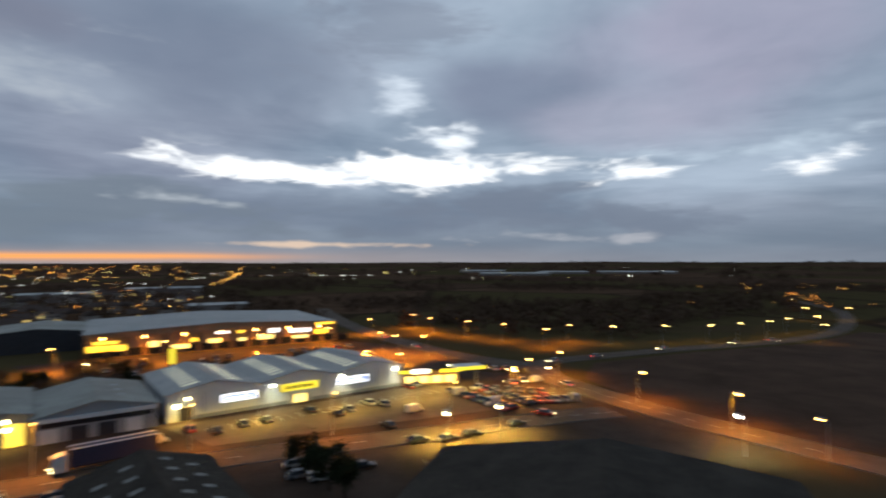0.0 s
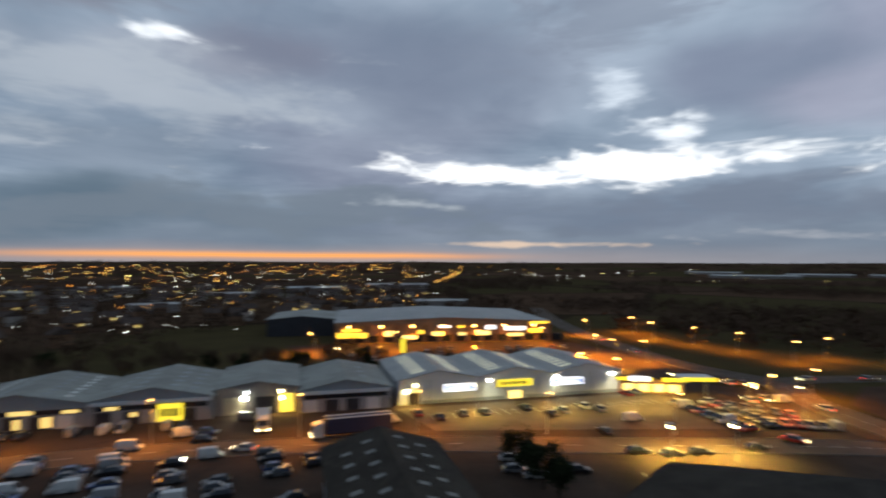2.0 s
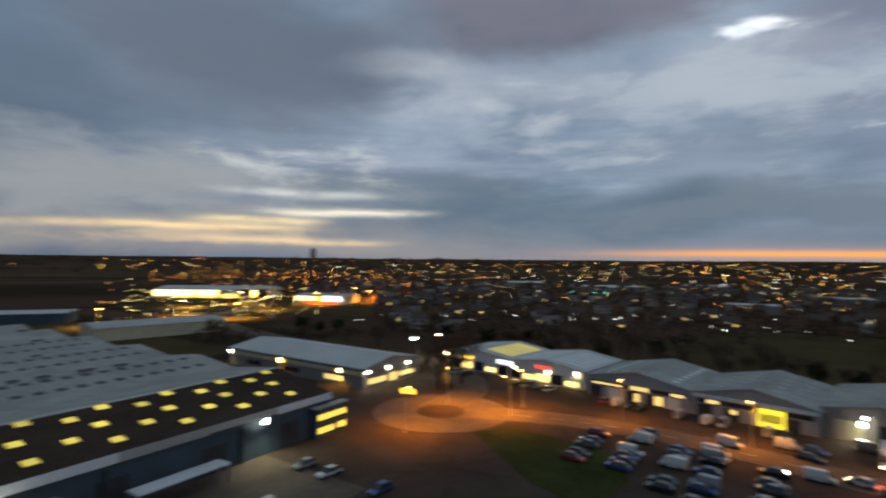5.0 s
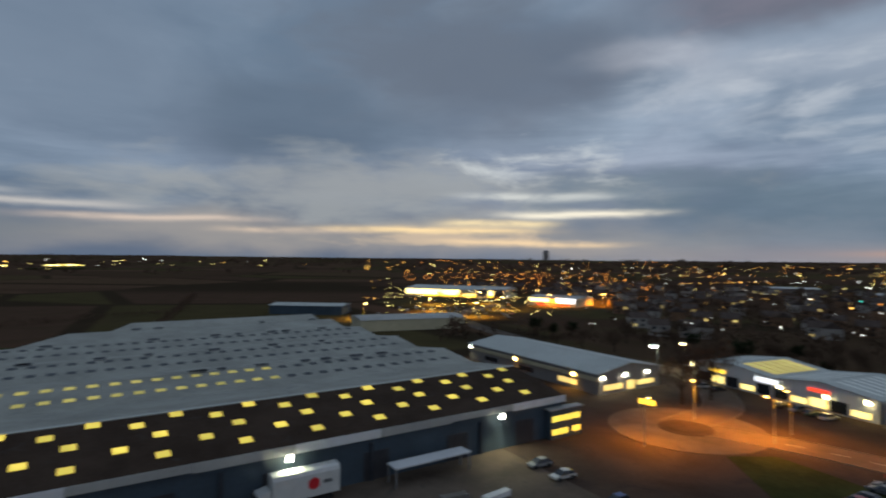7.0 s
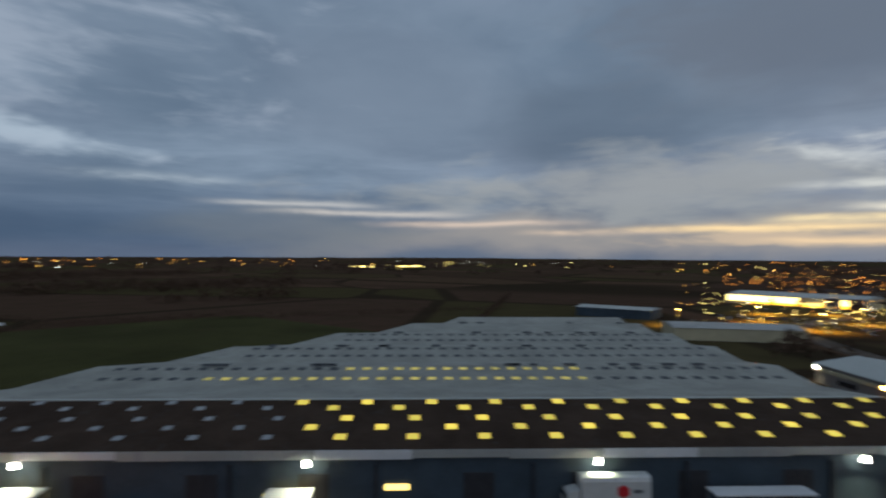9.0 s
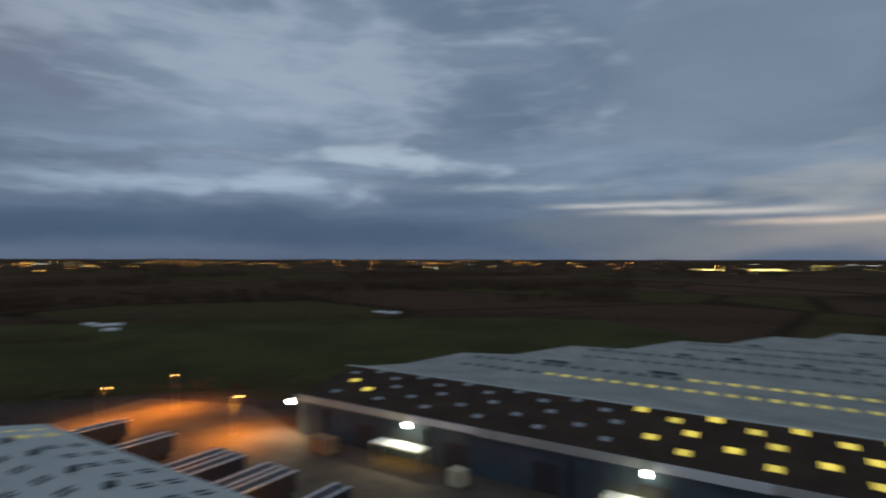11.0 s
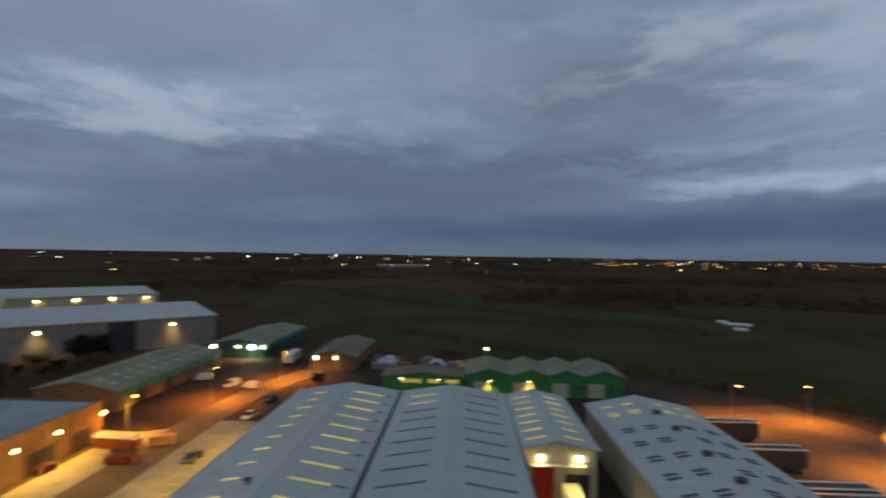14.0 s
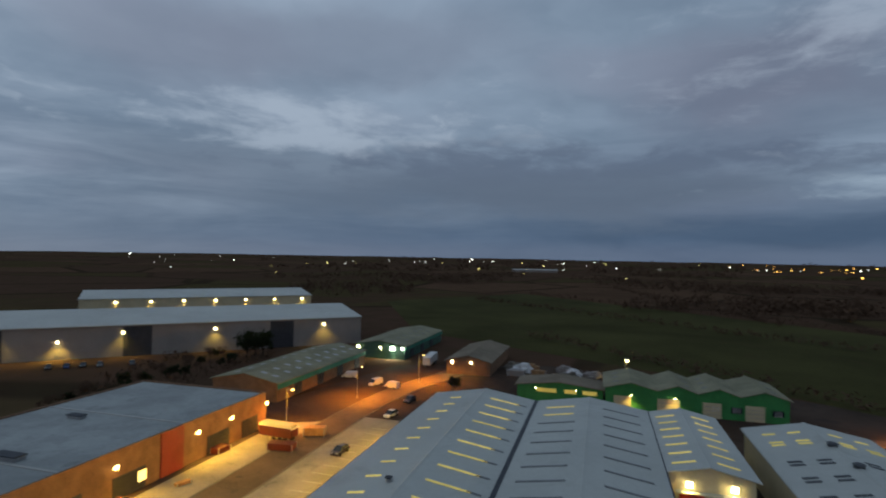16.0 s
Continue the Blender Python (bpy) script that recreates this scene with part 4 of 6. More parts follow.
def trailer(m, body, label, length=13.4, cab=None, high=4.1, white_edge=True):
    root = thing("lorry" if cab else "semi_trailer", m, label, "lorry" if cab else "trailer", "" if cab else "trailers parked in the yard")
    boxpart("box_body", root, body, 0, length, -1.25, 1.25, 1.15, high)
    boxpart("chassis", root, M["rubber"], 0.3, length - 0.2, -0.5, 0.5, 0.75, 1.14)
    if white_edge:
        for y in (-1.2, 1.2):
            boxpart("roof_rail", root, M["wall_white"], 0, length, y - 0.16, y + 0.16, high + 0.01, high + 0.16, "white roof rail")
        boxpart("tail_frame", root, M["wall_white"], length + 0.005, length + 0.1, -1.25, 1.25, high - 0.3, high)
    for x in (length - 1.4, length - 2.7, length - 4.0):
        for y in (-1.05, 1.05):
            share("wheel", LORRY_WHEEL, root, pose(x, y, 0.5))
    if cab:
        bm = bmesh.new()
        prism(bm, [(-0.5, -1.2, 0.6), (-2.6, -1.2, 0.6), (-2.75, -1.2, 1.6), (-2.45, -1.2, 3.1), (-0.9, -1.2, 3.5), (-0.5, -1.2, 3.4)], (0, 2.4, 0))
        cab_ob = part("cab", bm, cab, root)
        bm = bmesh.new()
        prism(bm, [(-2.74, -1.05, 1.75), (-2.5, -1.05, 2.8), (-2.5, 1.05, 2.8), (-2.74, 1.05, 1.75)], (-0.03, 0, 0.01))
        part("windscreen", bm, M["glass"], cab_ob)
        for y in (-1.0, 1.0):
            share("wheel", LORRY_WHEEL, root, pose(-1.9, y, 0.5))
            boxpart("headlight", cab_ob, M["g_yellow"], -2.78, -2.7, y - 0.2, y + 0.2, 0.8, 1.0)
    else:
        for y in (-0.8, 0.8):
            boxpart("landing_leg", root, M["steel"], 2.2, 2.4, y - 0.08, y + 0.08, 0.08, 0.76)
    return root


# curtain trailers backed on to the depot
for i, a in enumerate((-1.0, 14.0, 29.5, 33.6, 41.6, 45.4, 56.0)):
    trailer(at(YARD, 77.2, -a, 0.08), TRAILER_DARK, "dark curtain-sided semi-trailer with white roof rails backed on to the depot")
trailer(at(ROW, -19.0, -21.5, 0.08, 4.0), TRAILER_BLUE, "navy curtain-sided lorry with a white cab beside the estate road", 13.6, PAINTS["white"])
trailer(at(ROW, -31.5, -13.0, 0.08, 92.0), PAINTS["white"], "white box lorry with headlights on outside a trade unit", 6.0, PAINTS["white"], 3.3)

# the white parcel lorry by the works: rounded box with a red mark
parcel = thing("parcel_lorry", WORKS @ pose(-2.1, -118.0, 0.07, 0, 0, 90), "white parcel lorry with a red mark parked by the works", "lorry")
bm = bmesh.new()
ring = [(-1.3, 1.1), (1.3, 1.1), (1.3, 4.3), (1.1, 4.85), (0.7, 5.05), (-0.7, 5.05), (-1.1, 4.85), (-1.3, 4.3)]
loft(bm, [[(x, y, z) for y, z in ring] for x in (0.0, 0.12, 9.9, 10.0)])
part("box_body", bm, PAINTS["white"], parcel)
boxpart("chassis", parcel, M["rubber"], 0.2, 9.8, -0.5, 0.5, 0.7, 1.09)
bm = bmesh.new()
prism(bm, [(10.2, -1.2, 0.6), (12.2, -1.2, 0.6), (12.3, -1.2, 1.6), (11.9, -1.2, 2.8), (10.2, -1.2, 3.2)], (0, 2.4, 0))
part("cab", bm, PAINTS["white"], parcel)
boxpart("windscreen", parcel, M["glass"], 12.1, 12.24, -1.0, 1.0, 1.7, 2.5)
bm = bmesh.new()
prism(bm, [(4.0 + 0.95 * math.cos(math.pi / 3 * k + math.pi / 6), 1.305, 2.95 + 0.95 * math.sin(math.pi / 3 * k + math.pi / 6)) for k in range(6)], (0, 0.02, 0))
part("mark", bm, paint("red_mark", (0.55, 0.02, 0.03)), parcel, "red six-sided mark")
boxpart("lettering_bar", parcel, PAINTS["grey"], 1.2, 2.6, 1.305, 1.325, 2.7, 3.2)
for x in (1.6, 2.7, 8.4, 11.2):
    for y in (-1.05, 1.05):
        share("wheel", LORRY_WHEEL, parcel, pose(x, y, 0.5))

# cars: the store's car park, the dealer's rows, the compound, the yards
for x, y, c in ((-48, 116, "black"), (-54, 117, "red"), (-32, 132, "black"), (-25, 129, "black"), (-23, 133, "silver"), (-19, 139, "white"), (-15, 138, "silver"), (-12, 120, "black"), (-10, 157, "red"), (-8, 160, "silver"), (-40, 124, "grey"), (-44, 121, "grey")):
    car(x, y, 127 + RNG.uniform(-6, 6), c, z=0.08)
car(-7, 132, 40, "white", van=True, z=0.08)
for x, y, c in ((28, 165, "white"), (-94, 74, "white"), (-57, 109, "white"), (-91, 84, "white"), (-87, 98, "grey")):
    car(x, y, RNG.uniform(20, 60), c, van=True)
car_row((3, 152), (16, 134), 9, 40, 0.0)
car_row((10, 156), (22, 139), 8, 40, 0.05)
car_row((15, 154), (27, 150), 5, 100, 0.0)
car_row((22, 141), (34, 143), 6, 100, 0.0)
for x, y, turn, c in ((24, 129, -20, "red"), (20, 162, 110, "white"), (24, 165, -70, "silver"), (17, 183, 110, "white"), (21, 183, -70, "red"), (-74, 82, 200, "white"), (36, 160, 115, "white"), (58, 207, 25, "silver"), (90, 225, 205, "white"), (128, 240, 205, "grey"), (150, 249, 25, "white"), (40, 198, 205, "white"), (-12, 232, 120, "white"), (-28, 262, 120, "white")):
    car(x, y, turn, c, lights_on=True, z=0.13)
for x, y, c in ((-5, 110, "black"), (6, 114, "black"), (1, 111, "grey"), (16, 121, "black"), (-88, 87, "blue"), (-85, 83, "black"), (-26, 97, "white"), (-24, 92, "silver"), (-20, 91, "white"), (-14, 96, "black")):
    car(x, y, 30 + RNG.uniform(-8, 8), c)
car_row((-110, 57), (-92, 41), 10, 42, 0.32, 0.05)
car_row((-103, 62), (-85, 45), 10, 42, 0.37, 0.1)
car_row((-94, 64), (-76, 47), 10, 42, 0.32, 0.2)
car_row((-90, 68), (-72, 51), 10, 42, 0.32, 0.2)
car_row((-82, 73), (-64, 56), 10, 42, 0.32, 0.15)
car_row((-77, 77), (-59, 61), 10, 42, 0.32, 0.1)
car_row((-68, 82), (-52, 68), 9, 42, 0.32, 0.15)
car_row((-63, 87), (-47, 72), 9, 42, 0.42, 0.15)
car_row(rowpt(-90, -7), rowpt(-48, -7), 15, 127, 0.35, 0.25)
car_row(rowpt(-140, -6), rowpt(-100, -6), 12, 127, 0.4, 0.1)
for x, y, turn, c in ((99, -29, 133, "black"), (117, -46, 130, "white"), (127, -55, 130, "black"), (116, -91, 40, "white"), (181, -42, 60, "white")):
    car(x, y, turn, c)
for x, y, turn in ((159, -49, 60), (147, -53, 120), (142, -56, 30)):
    car(x, y, turn, "white", van=True)
car_row((205, 10), (208, 60), 12, 0, 0.3)
car_row((-96, -6), (-84, 6), 4, 132, 0.3)
for i in range(4):
    car_row((-300 - 22 * i, -120), (-330 - 22 * i, -40), 16, 20, 0.35, z=0.0)
for i in range(3):
    car_row((-118 + 8 * i, 186 - 7 * i), (-40 + 8 * i, 232 - 7 * i), 20, 120, 0.35)

# ---------------------------------------------------------------- fronts, signs and doors
def sign(parent, name, mat, x0, x1, y, z0, z1, border=None, bars=None, label=""):
    if border:
        parent = boxpart("sign_border", parent, border, x0 - 0.35, x1 + 0.35, y - 0.10, y, z0 - 0.35, z1 + 0.35, "glowing border")
    s = boxpart(name, parent, mat, x0, x1, y - 0.2, y - 0.101, z0, z1, label)
    if bars:
        n = 6
        for i in range(n):
            a = x0 + (x1 - x0) * (0.1 + 0.8 * i / n)
            boxpart("lettering_bar", s if not border else parent, bars, a, a + (x1 - x0) * 0.09, y - 0.25, y - 0.201, z0 + (z1 - z0) * 0.25, z0 + (z1 - z0) * 0.72)
    return s


st = store.ob
sign(st, "sign_panel", M["s_blue"], 12.2, 20.0, -0.02, 3.2, 4.3, M["s_white"], M["s_white"], "blue lit sign")
sign(st, "sign_panel", M["s_yellow"], 26.3, 36.2, -0.02, 3.3, 5.1, None, M["door_dark"], "yellow lit sign")
sign(st, "sign_panel", M["s_blue"], 42.3, 51.0, -0.02, 3.3, 4.4, M["s_white"], M["s_white"], "blue lit sign")
boxpart("entrance", st, M["w_shop"], 29.6, 33.1, -0.12, -0.01, 0.08, 2.1, "brightly lit glazed entrance")
for x in (29.2, 31.3, 33.4):
    boxpart("door_frame", st, M["door_dark"], x - 0.06, x + 0.06, -0.2, -0.121, 0.08, 2.5)
boxpart("canopy", st, M["wall_white"], 28.4, 34.3, -1.3, -0.01, 2.6, 2.85)
boxpart("door", st, M["door_dark"], 2.6, 5.4, -0.12, -0.01, 0.08, 3.0, "dark loading door")
for x in (8, 22, 38, 54):
    boxpart("downpipe", st, M["steel"], x - 0.06, x + 0.06, -0.14, -0.01, 0.1, 6.1)
boxpart("plinth", st, M["wall_grey"], 6, 28.3, -0.08, -0.01, 0.08, 0.9)
boxpart("plinth", st, M["wall_grey"], 34.4, 63, -0.08, -0.01, 0.08, 0.9)
for s, z, w, sz in ((2.0, 3.6, 2600, 0.95), (4.2, 5.0, 1200, 0.6), (24.0, 5.3, 2000, 0.6), (43.0, 5.4, 2000, 0.65), (60.0, 5.4, 2200, 0.75)):
    wall_lamp(at(ROW, s, -0.05, z), "yellow" if s < 5 else "flood", w, sz)


def unit_front(sh, x0, w, kind, depth_y=-0.01):
    """Doors, a window band and a fascia on a trade unit's front gable."""
    ob = sh.ob
    boxpart("window_band", ob, M["glass"], x0 + 1, x0 + w - 1, depth_y - 0.08, depth_y, 3.1, 4.1, "dark window band")
    n = max(int(w // 5), 2)
    for i in range(n):
        a = x0 + 1 + i * (w - 2) / n
        boxpart("door", ob, M["door_dark"] if (i + kind) % 3 else M["wall_white"], a, a + 3.2, depth_y - 0.1, depth_y, 0.06, 2.8)


unit_front(row_units[0], 0, 22, 0)
boxpart("fascia", row_units[0].ob, M["wall_white"], 0, 22, -0.6, -0.02, 4.25, 5.0, "pale fascia")
unit_front(row_units[2], 0, 24.8, 1)
boxpart("fascia", row_units[2].ob, M["wall_white"], 0, 24.8, -0.6, -0.02, 4.4, 5.1, "pale fascia")
unit_front(row_units[3], 0, 26.8, 2)
# lit things on the unit fronts
u2, u3, u4 = row_units[1].ob, row_units[2].ob, row_units[3].ob
boxpart("door", u2, M["w_bay"], 14.6, 17.8, -0.1, -0.01, 0.06, 4.4, "open bay lit yellow inside")
boxpart("door", u2, M["door_dark"], 9.0, 13.6, -0.1, -0.01, 0.06, 4.0)
boxpart("door", u2, M["wall_cream"], 2.0, 6.6, -0.1, -0.01, 0.06, 4.0)
sign(u3, "sign_panel", M["s_yellow"], 13.6, 18.8, -0.6, 0.4, 4.2, None, M["door_dark"], "large yellow lit sign board")
for a, b, z0, z1 in ((3, 5.6, 3.2, 4.0), (8.0, 9.4, 1.6, 2.6)):
    boxpart("window", u3, M["w_lit"], a, b, -0.16, -0.11, z0, z1, "lit window")
for a, b, z0, z1 in ((1.5, 9.5, 3.3, 3.8), (12.0, 16.5, 3.2, 4.1), (18.0, 20.0, 0.4, 2.6), (22.0, 25.0, 3.2, 3.9), (13.0, 14.2, 0.3, 2.4)):
    boxpart("window", u4, M["w_lit"], a, b, -0.16, -0.11, z0, z1, "lit window")
for s, z, k, w, sz in ((-36.5, 3.9, "flood", 1300, 1.0), (-36.0, 5.2, "cool", 0, 0.6), (-28.2, 5.2, "yellow", 700, 0.7), (-28.0, 3.6, "yellow", 900, 0.8)):
    wall_lamp(at(ROW, s, 0.9, z), k, w, sz)
# the showroom's glazed front
sr = showroom.ob
for i in range(10):
    a = 2 + i * 4.7
    if i in (1, 3, 6, 7, 9):
        boxpart("window", sr, M["w_shop"], a, a + 3.9, -0.12, -0.01, 0.6, 2.6 if i % 3 else 1.9, "lit showroom window")
    else:
        boxpart("window", sr, M["glass"], a, a + 3.9, -0.12, -0.01, 0.3, 3.1)
sign(sr, "sign_panel", M["s_white"], 20.5, 26.5, -0.02, 3.7, 4.7, None, M["s_blue"], "white lit sign")
sign(sr, "sign_panel", M["s_red"], 34.5, 39.5, -0.02, 4.2, 5.0, None, None, "red lit sign")
sign(sr, "sign_panel", M["s_gold"], 6.0, 11.0, -0.02, 3.5, 4.4, None, None, "golden lit sign")
for s, z, sz in ((-146.5, 4.4, 1.1), (-119.5, 3.4, 0.7), (-108, 3.6, 0.8), (-99.0, 4.4, 0.9)):
    wall_lamp(at(ROW, s, 0.95, z), "yellow", 500, sz)
# ---------------------------------------------------------------- the works' front yard
wf = works.ob
for y in (8, 24, 40, 56, 72, 96, 112, 128, 148):
    boxpart("door", wf, M["door_dark"], -0.12, -0.01, y, y + 4.5, 0.06, 4.6, "dark roller door")
for y in (0.5, 21, 43, 66, 89, 110, 136, 160):
    boxpart("pier", wf, M["gutter"], -0.5, -0.01, y, y + 0.5, 0, 6.0)
for s, w in ((-1.0, 4500), (28.5, 2400), (69.0, 1800), (111.0, 2000), (151.0, 3200)):
    wall_lamp(WORKS @ pose(-0.75, -s, 6.6, 0, 0, -90), "flood", w, 0.9)
for s, x0, x1, z0, z1, mt in ((66.0, 0, 1.8, 0.1, 2.6, "w_bay"), (80.0, 0, 3.6, 2.2, 3.1, "w_shop"), (62.5, 0, 0.9, 0.2, 1.8, "w_bay")):
    boxpart("doorway", wf, M[mt], -0.2, -0.13, 168 - s - x1, 168 - s - x0, z0, z1, "lit doorway")


def canopy(m, w, d, h, lit, label):
    ob = thing("loading_canopy", m, label, "canopy")
    boxpart("deck", ob, M["wall_white"], 0, w, 0, d, h, h + 0.25)
    for x in (0.2, w - 0.2):
        for y in (0.2, d - 0.2):
            boxpart("post", ob, M["steel"], x - 0.09, x + 0.09, y - 0.09, y + 0.09, 0.04, h)
    if lit:
        boxpart("light_panel", ob, M["w_shop"], 0.3, w - 0.3, 0.3, d - 0.3, h - 0.14, h - 0.02, "glowing panel under the deck")
        boxpart("light_panel", ob, M["w_shop"], 0.3, w - 0.3, -0.12, -0.02, h - 0.3, h + 0.2, "glowing edge strip")
    return ob


canopy(WORKS @ pose(-1.0, -33, 0, 0, 0, 90) @ pose(0, 0, 0), 10.5, 3.4, 3.2, True, "loading canopy with a glowing strip on the works front")
canopy(WORKS @ pose(-1.0, -70, 0, 0, 0, 90), 6.5, 3.4, 2.8, True, "small lit loading canopy on the works front")
canopy(WORKS @ pose(-2.2, -141, 0, 0, 0, 90), 14.5, 3.0, 2.9, False, "long pale topped canopy beside the works")


def crate(m, w, d, h, mat, label, name="container"):
    ob = thing(name, m, label, "container")
    boxpart("body", ob, mat, 0, w, 0, d, 0.12, h)
    for x in (0.0, w - 0.12):
        boxpart("corner_post", ob, M["steel"], x - 0.03, x + 0.15, -0.03, 0.12, 0, h + 0.04)
        boxpart("corner_post", ob, M["steel"], x - 0.03, x + 0.15, d - 0.12, d + 0.03, 0, h + 0.04)
    for i in range(int(w / 0.8)):
        boxpart("rib", ob, mat, 0.3 + i * 0.8, 0.45 + i * 0.8, -0.05, -0.001, 0.2, h - 0.1)
    return ob


crate(WORKS @ pose(-4.5, -15, 0.06, 0, 0, 88), 5.0, 2.6, 2.9, M["timber"], "timber clad site cabin on the works yard", "site_cabin")
crate(WORKS @ pose(-4.0, -42.5, 0.06, 0, 0, 80), 2.6, 2.4, 2.6, M["wall_cream"], "cream storage container on the works yard")
crate(WORKS @ pose(-15.5, -140, 0.06, 0, 0, 95), 5.0, 1.2, 0.9, M["wall_white"], "white pallet stack on the works yard", "pallet_stack")
crate(WORKS @ pose(-13.0, -134, 0.06, 0, 0, 80), 4.0, 1.2, 0.8, M["kerb"], "grey pallet stack on the works yard", "pallet_stack")
trailer(at(YARD, -31.8, -13.6, 0.08, -4), M["red_body"], "red lorry with a pale roof on the forecourt", 7.4, None, 3.0)
crate(at(YARD, -27, -19.5, 0.08, 8), 5.0, 2.2, 1.3, M["red_body"], "low dark red skip on the forecourt", "skip")
crate(at(YARD, -33.6, -24.5, 0.08, 86), 3.0, 2.0, 1.1, M["red_body"], "dark red machine body on the forecourt", "machine_crate")
crate(at(YARD, -24.6, -10.5, 0.08, 20), 4.2, 2.0, 1.7, M["timber"], "timber crate stack at the forecourt's end", "crate_stack")
crate(at(YARD, -30.5, -38.0, 0.08, 70), 2.4, 1.0, 0.5, M["timber"], "low timber pallet on the forecourt", "pallet")
crate(at(YARD, -33.9, -47.0, 0.08, 88), 2.2, 0.8, 0.9, M["red_body"], "low red barrier stack by the brick wall", "barrier_stack")


def flatbed(m, label):
    """A short curtain of pale sheet over a red lorry body."""
    ob = thing("tarpaulin", m, label, "tarpaulin")
    bm = bmesh.new()
    loft(bm, [[(x, -1.35, 0.0), (x, -1.2, 0.28), (x, -0.4, 0.36 + 0.05 * math.sin(x * 2.0)), (x, 0.5, 0.33), (x, 1.2, 0.26), (x, 1.35, 0.0)] for x in [i * 0.73 for i in range(11)]])
    part("sheet", bm, M["wall_cream"], ob)
    return ob


flatbed(at(YARD, -31.8, -13.6, 3.25, -4), "pale tarpaulin sheet over the red lorry's roof")
# lit office block at the works' end
end_office = thing("end_office", WORKS @ pose(-1.7, -171.8, 0), "projecting two storey office with rows of lit windows", "building")
boxpart("wall", end_office, M["wall_blue"], 0, 1.66, 0, 8.6, 0, 5.8)
boxpart("roof", end_office, M["roof_grey"], -0.3, 1.67, -0.3, 8.9, 5.8, 5.98)
for z0, z1, y0, y1 in ((3.5, 4.6, 0.4, 8.2), (0.9, 2.0, 3.9, 8.2), (0.9, 2.0, 0.4, 2.6)):
    band = boxpart("window", end_office, M["w_bay"], -0.1, -0.01, y0, y1, z0, z1, "lit window band")
    n = int((y1 - y0) / 1.4)
    for i in range(1, n):
        boxpart("mullion", band, M["door_dark"], -0.16, -0.101, y0 + i * 1.4 - 0.05, y0 + i * 1.4 + 0.05, z0, z1)

# brick unit lamps and red bay, annex lamps
for a, w in ((7.6, 4200), (19.0, 6000), (28.0, 6000), (45.0, 6000), (58.0, 6000)):
    wall_lamp(at(YARD, -35.6, -a, 5.2, 90), "amber", w, 0.6, 150.0, 50.0)
boxpart("window", brick, M["w_shop"], 32.3 + 0.11, 32.3 + 0.15, 75 - 40.5 + 0.0, 75 - 38.9, 1.2, 2.8, "lit window")
for x in (3.4, 8.9):
    wall_lamp(YARD @ pose(41.0 + x, -28, 6.7), "yellow", 1500, 0.8)
lr = crate(at(YARD, 49.8, -33.5, 0.07, 90), 5.2, 2.3, 3.0, PAINTS["white"], "white box body parked at the annex door", "box_body")
# roof plant on the brick unit and the depot
def roof_unit(m, w, d, h, label):
    ob = thing("roof_vent", m, label, "roof vent", "vents on the roofs")
    boxpart("casing", ob, M["steel"], 0, w, 0, d, 0, h)
    boxpart("cowl", ob, M["gutter"], -0.15, w + 0.15, -0.15, d + 0.15, h, h + 0.15)


roof_unit(at(YARD, -50, -52, 7.1), 4.5, 1.6, 0.6, "low grey plant casing on the flat roof")
roof_unit(at(YARD, -58, -34, 7.1), 3.0, 1.2, 0.5, "low grey plant casing on the flat roof")
roof_unit(at(YARD, 8.0, -47, 9.2), 0.5, 0.5, 0.7, "small dark flue on the shed roof")
for y in (10, 21, 30, 41, 50):
    bm = bmesh.new()
    tube(bm, (0, 0, 0), (0, 0, 0.45), 0.7, 0.7, 14)
    tube(bm, (0, 0, 0.451), (0, 0, 0.62), 0.85, 0.5, 14)
    v = thing("roof_vent", at(YARD, 66.8, y - 62, 8.9), "round dark ventilator on the depot ridge", "roof vent", "vents on the depot ridge")
    part("cowl", bm, M["vent"], v)
# patches of grime and vents on the works roof
for i in range(34):
    bay = RNG.choice((1, 1, 2, 2, 3, 4))
    y = RNG.uniform(6, (150, 130, 106, 82)[bay - 1] - 6)
    p = works.on(bay, 0, 0.97, 0, 0.2)
    roof_unit(works.ob.matrix_basis @ pose(p.x, y, p.z), 1.0, RNG.uniform(1.2, 3.0), 0.35, "low dark ridge ventilator on the works roof")

# large shed lamps
for y in (-57, -16, 14, 50):
    wall_lamp(pose(221.9, y, 8.6, 0, 0, -90), "yellow", 3200, 0.7)
for i in range(7):
    wall_lamp(pose(351.8 - 0.6 * i, -76 + 17 * i, 9.0, 0, 0, -88), "yellow", 1900, 0.9)
wall_lamp(pose(221.9, 33, 6.0, 0, 0, -90), "yellow", 6000, 0.7)
# green units: lamps, doors and a lit porch
boxpart("fascia", g1.ob, M["green_fascia"], 19.02, 19.5, 0, 52, 3.3, 4.75, "teal green fascia")
boxpart("fascia", g2.ob, M["green_fascia"], 19.02, 19.5, 0, 46, 3.3, 4.75, "teal green fascia")
for side, f in ((1, 0.25), (1, 0.6), (0, 0.4)):
    g1.strips("rooflight", 0, side, f, f + 0.16, [4 + 5.5 * i for i in range(9)], 1.3, M["pane"])
    g2.strips("rooflight", 0, side, f, f + 0.16, [4 + 6.5 * i for i in range(6)], 1.3, M["pane_dull"])
for k in range(4):
    g3.strips("rooflight", k, k % 2, 0.3, 0.55, [4, 9, 14], 1.2, M["pane_dull"])
for dy in (8, 20, 32, 44):
    boxpart("door", g1.ob, M["door_dark"], 19.01, 19.12, dy, dy + 3.6, 0.06, 3.2)
for dy in (6, 18, 30):
    boxpart("door", g2.ob, M["door_dark"], 19.01, 19.12, dy, dy + 3.6, 0.06, 3.2)
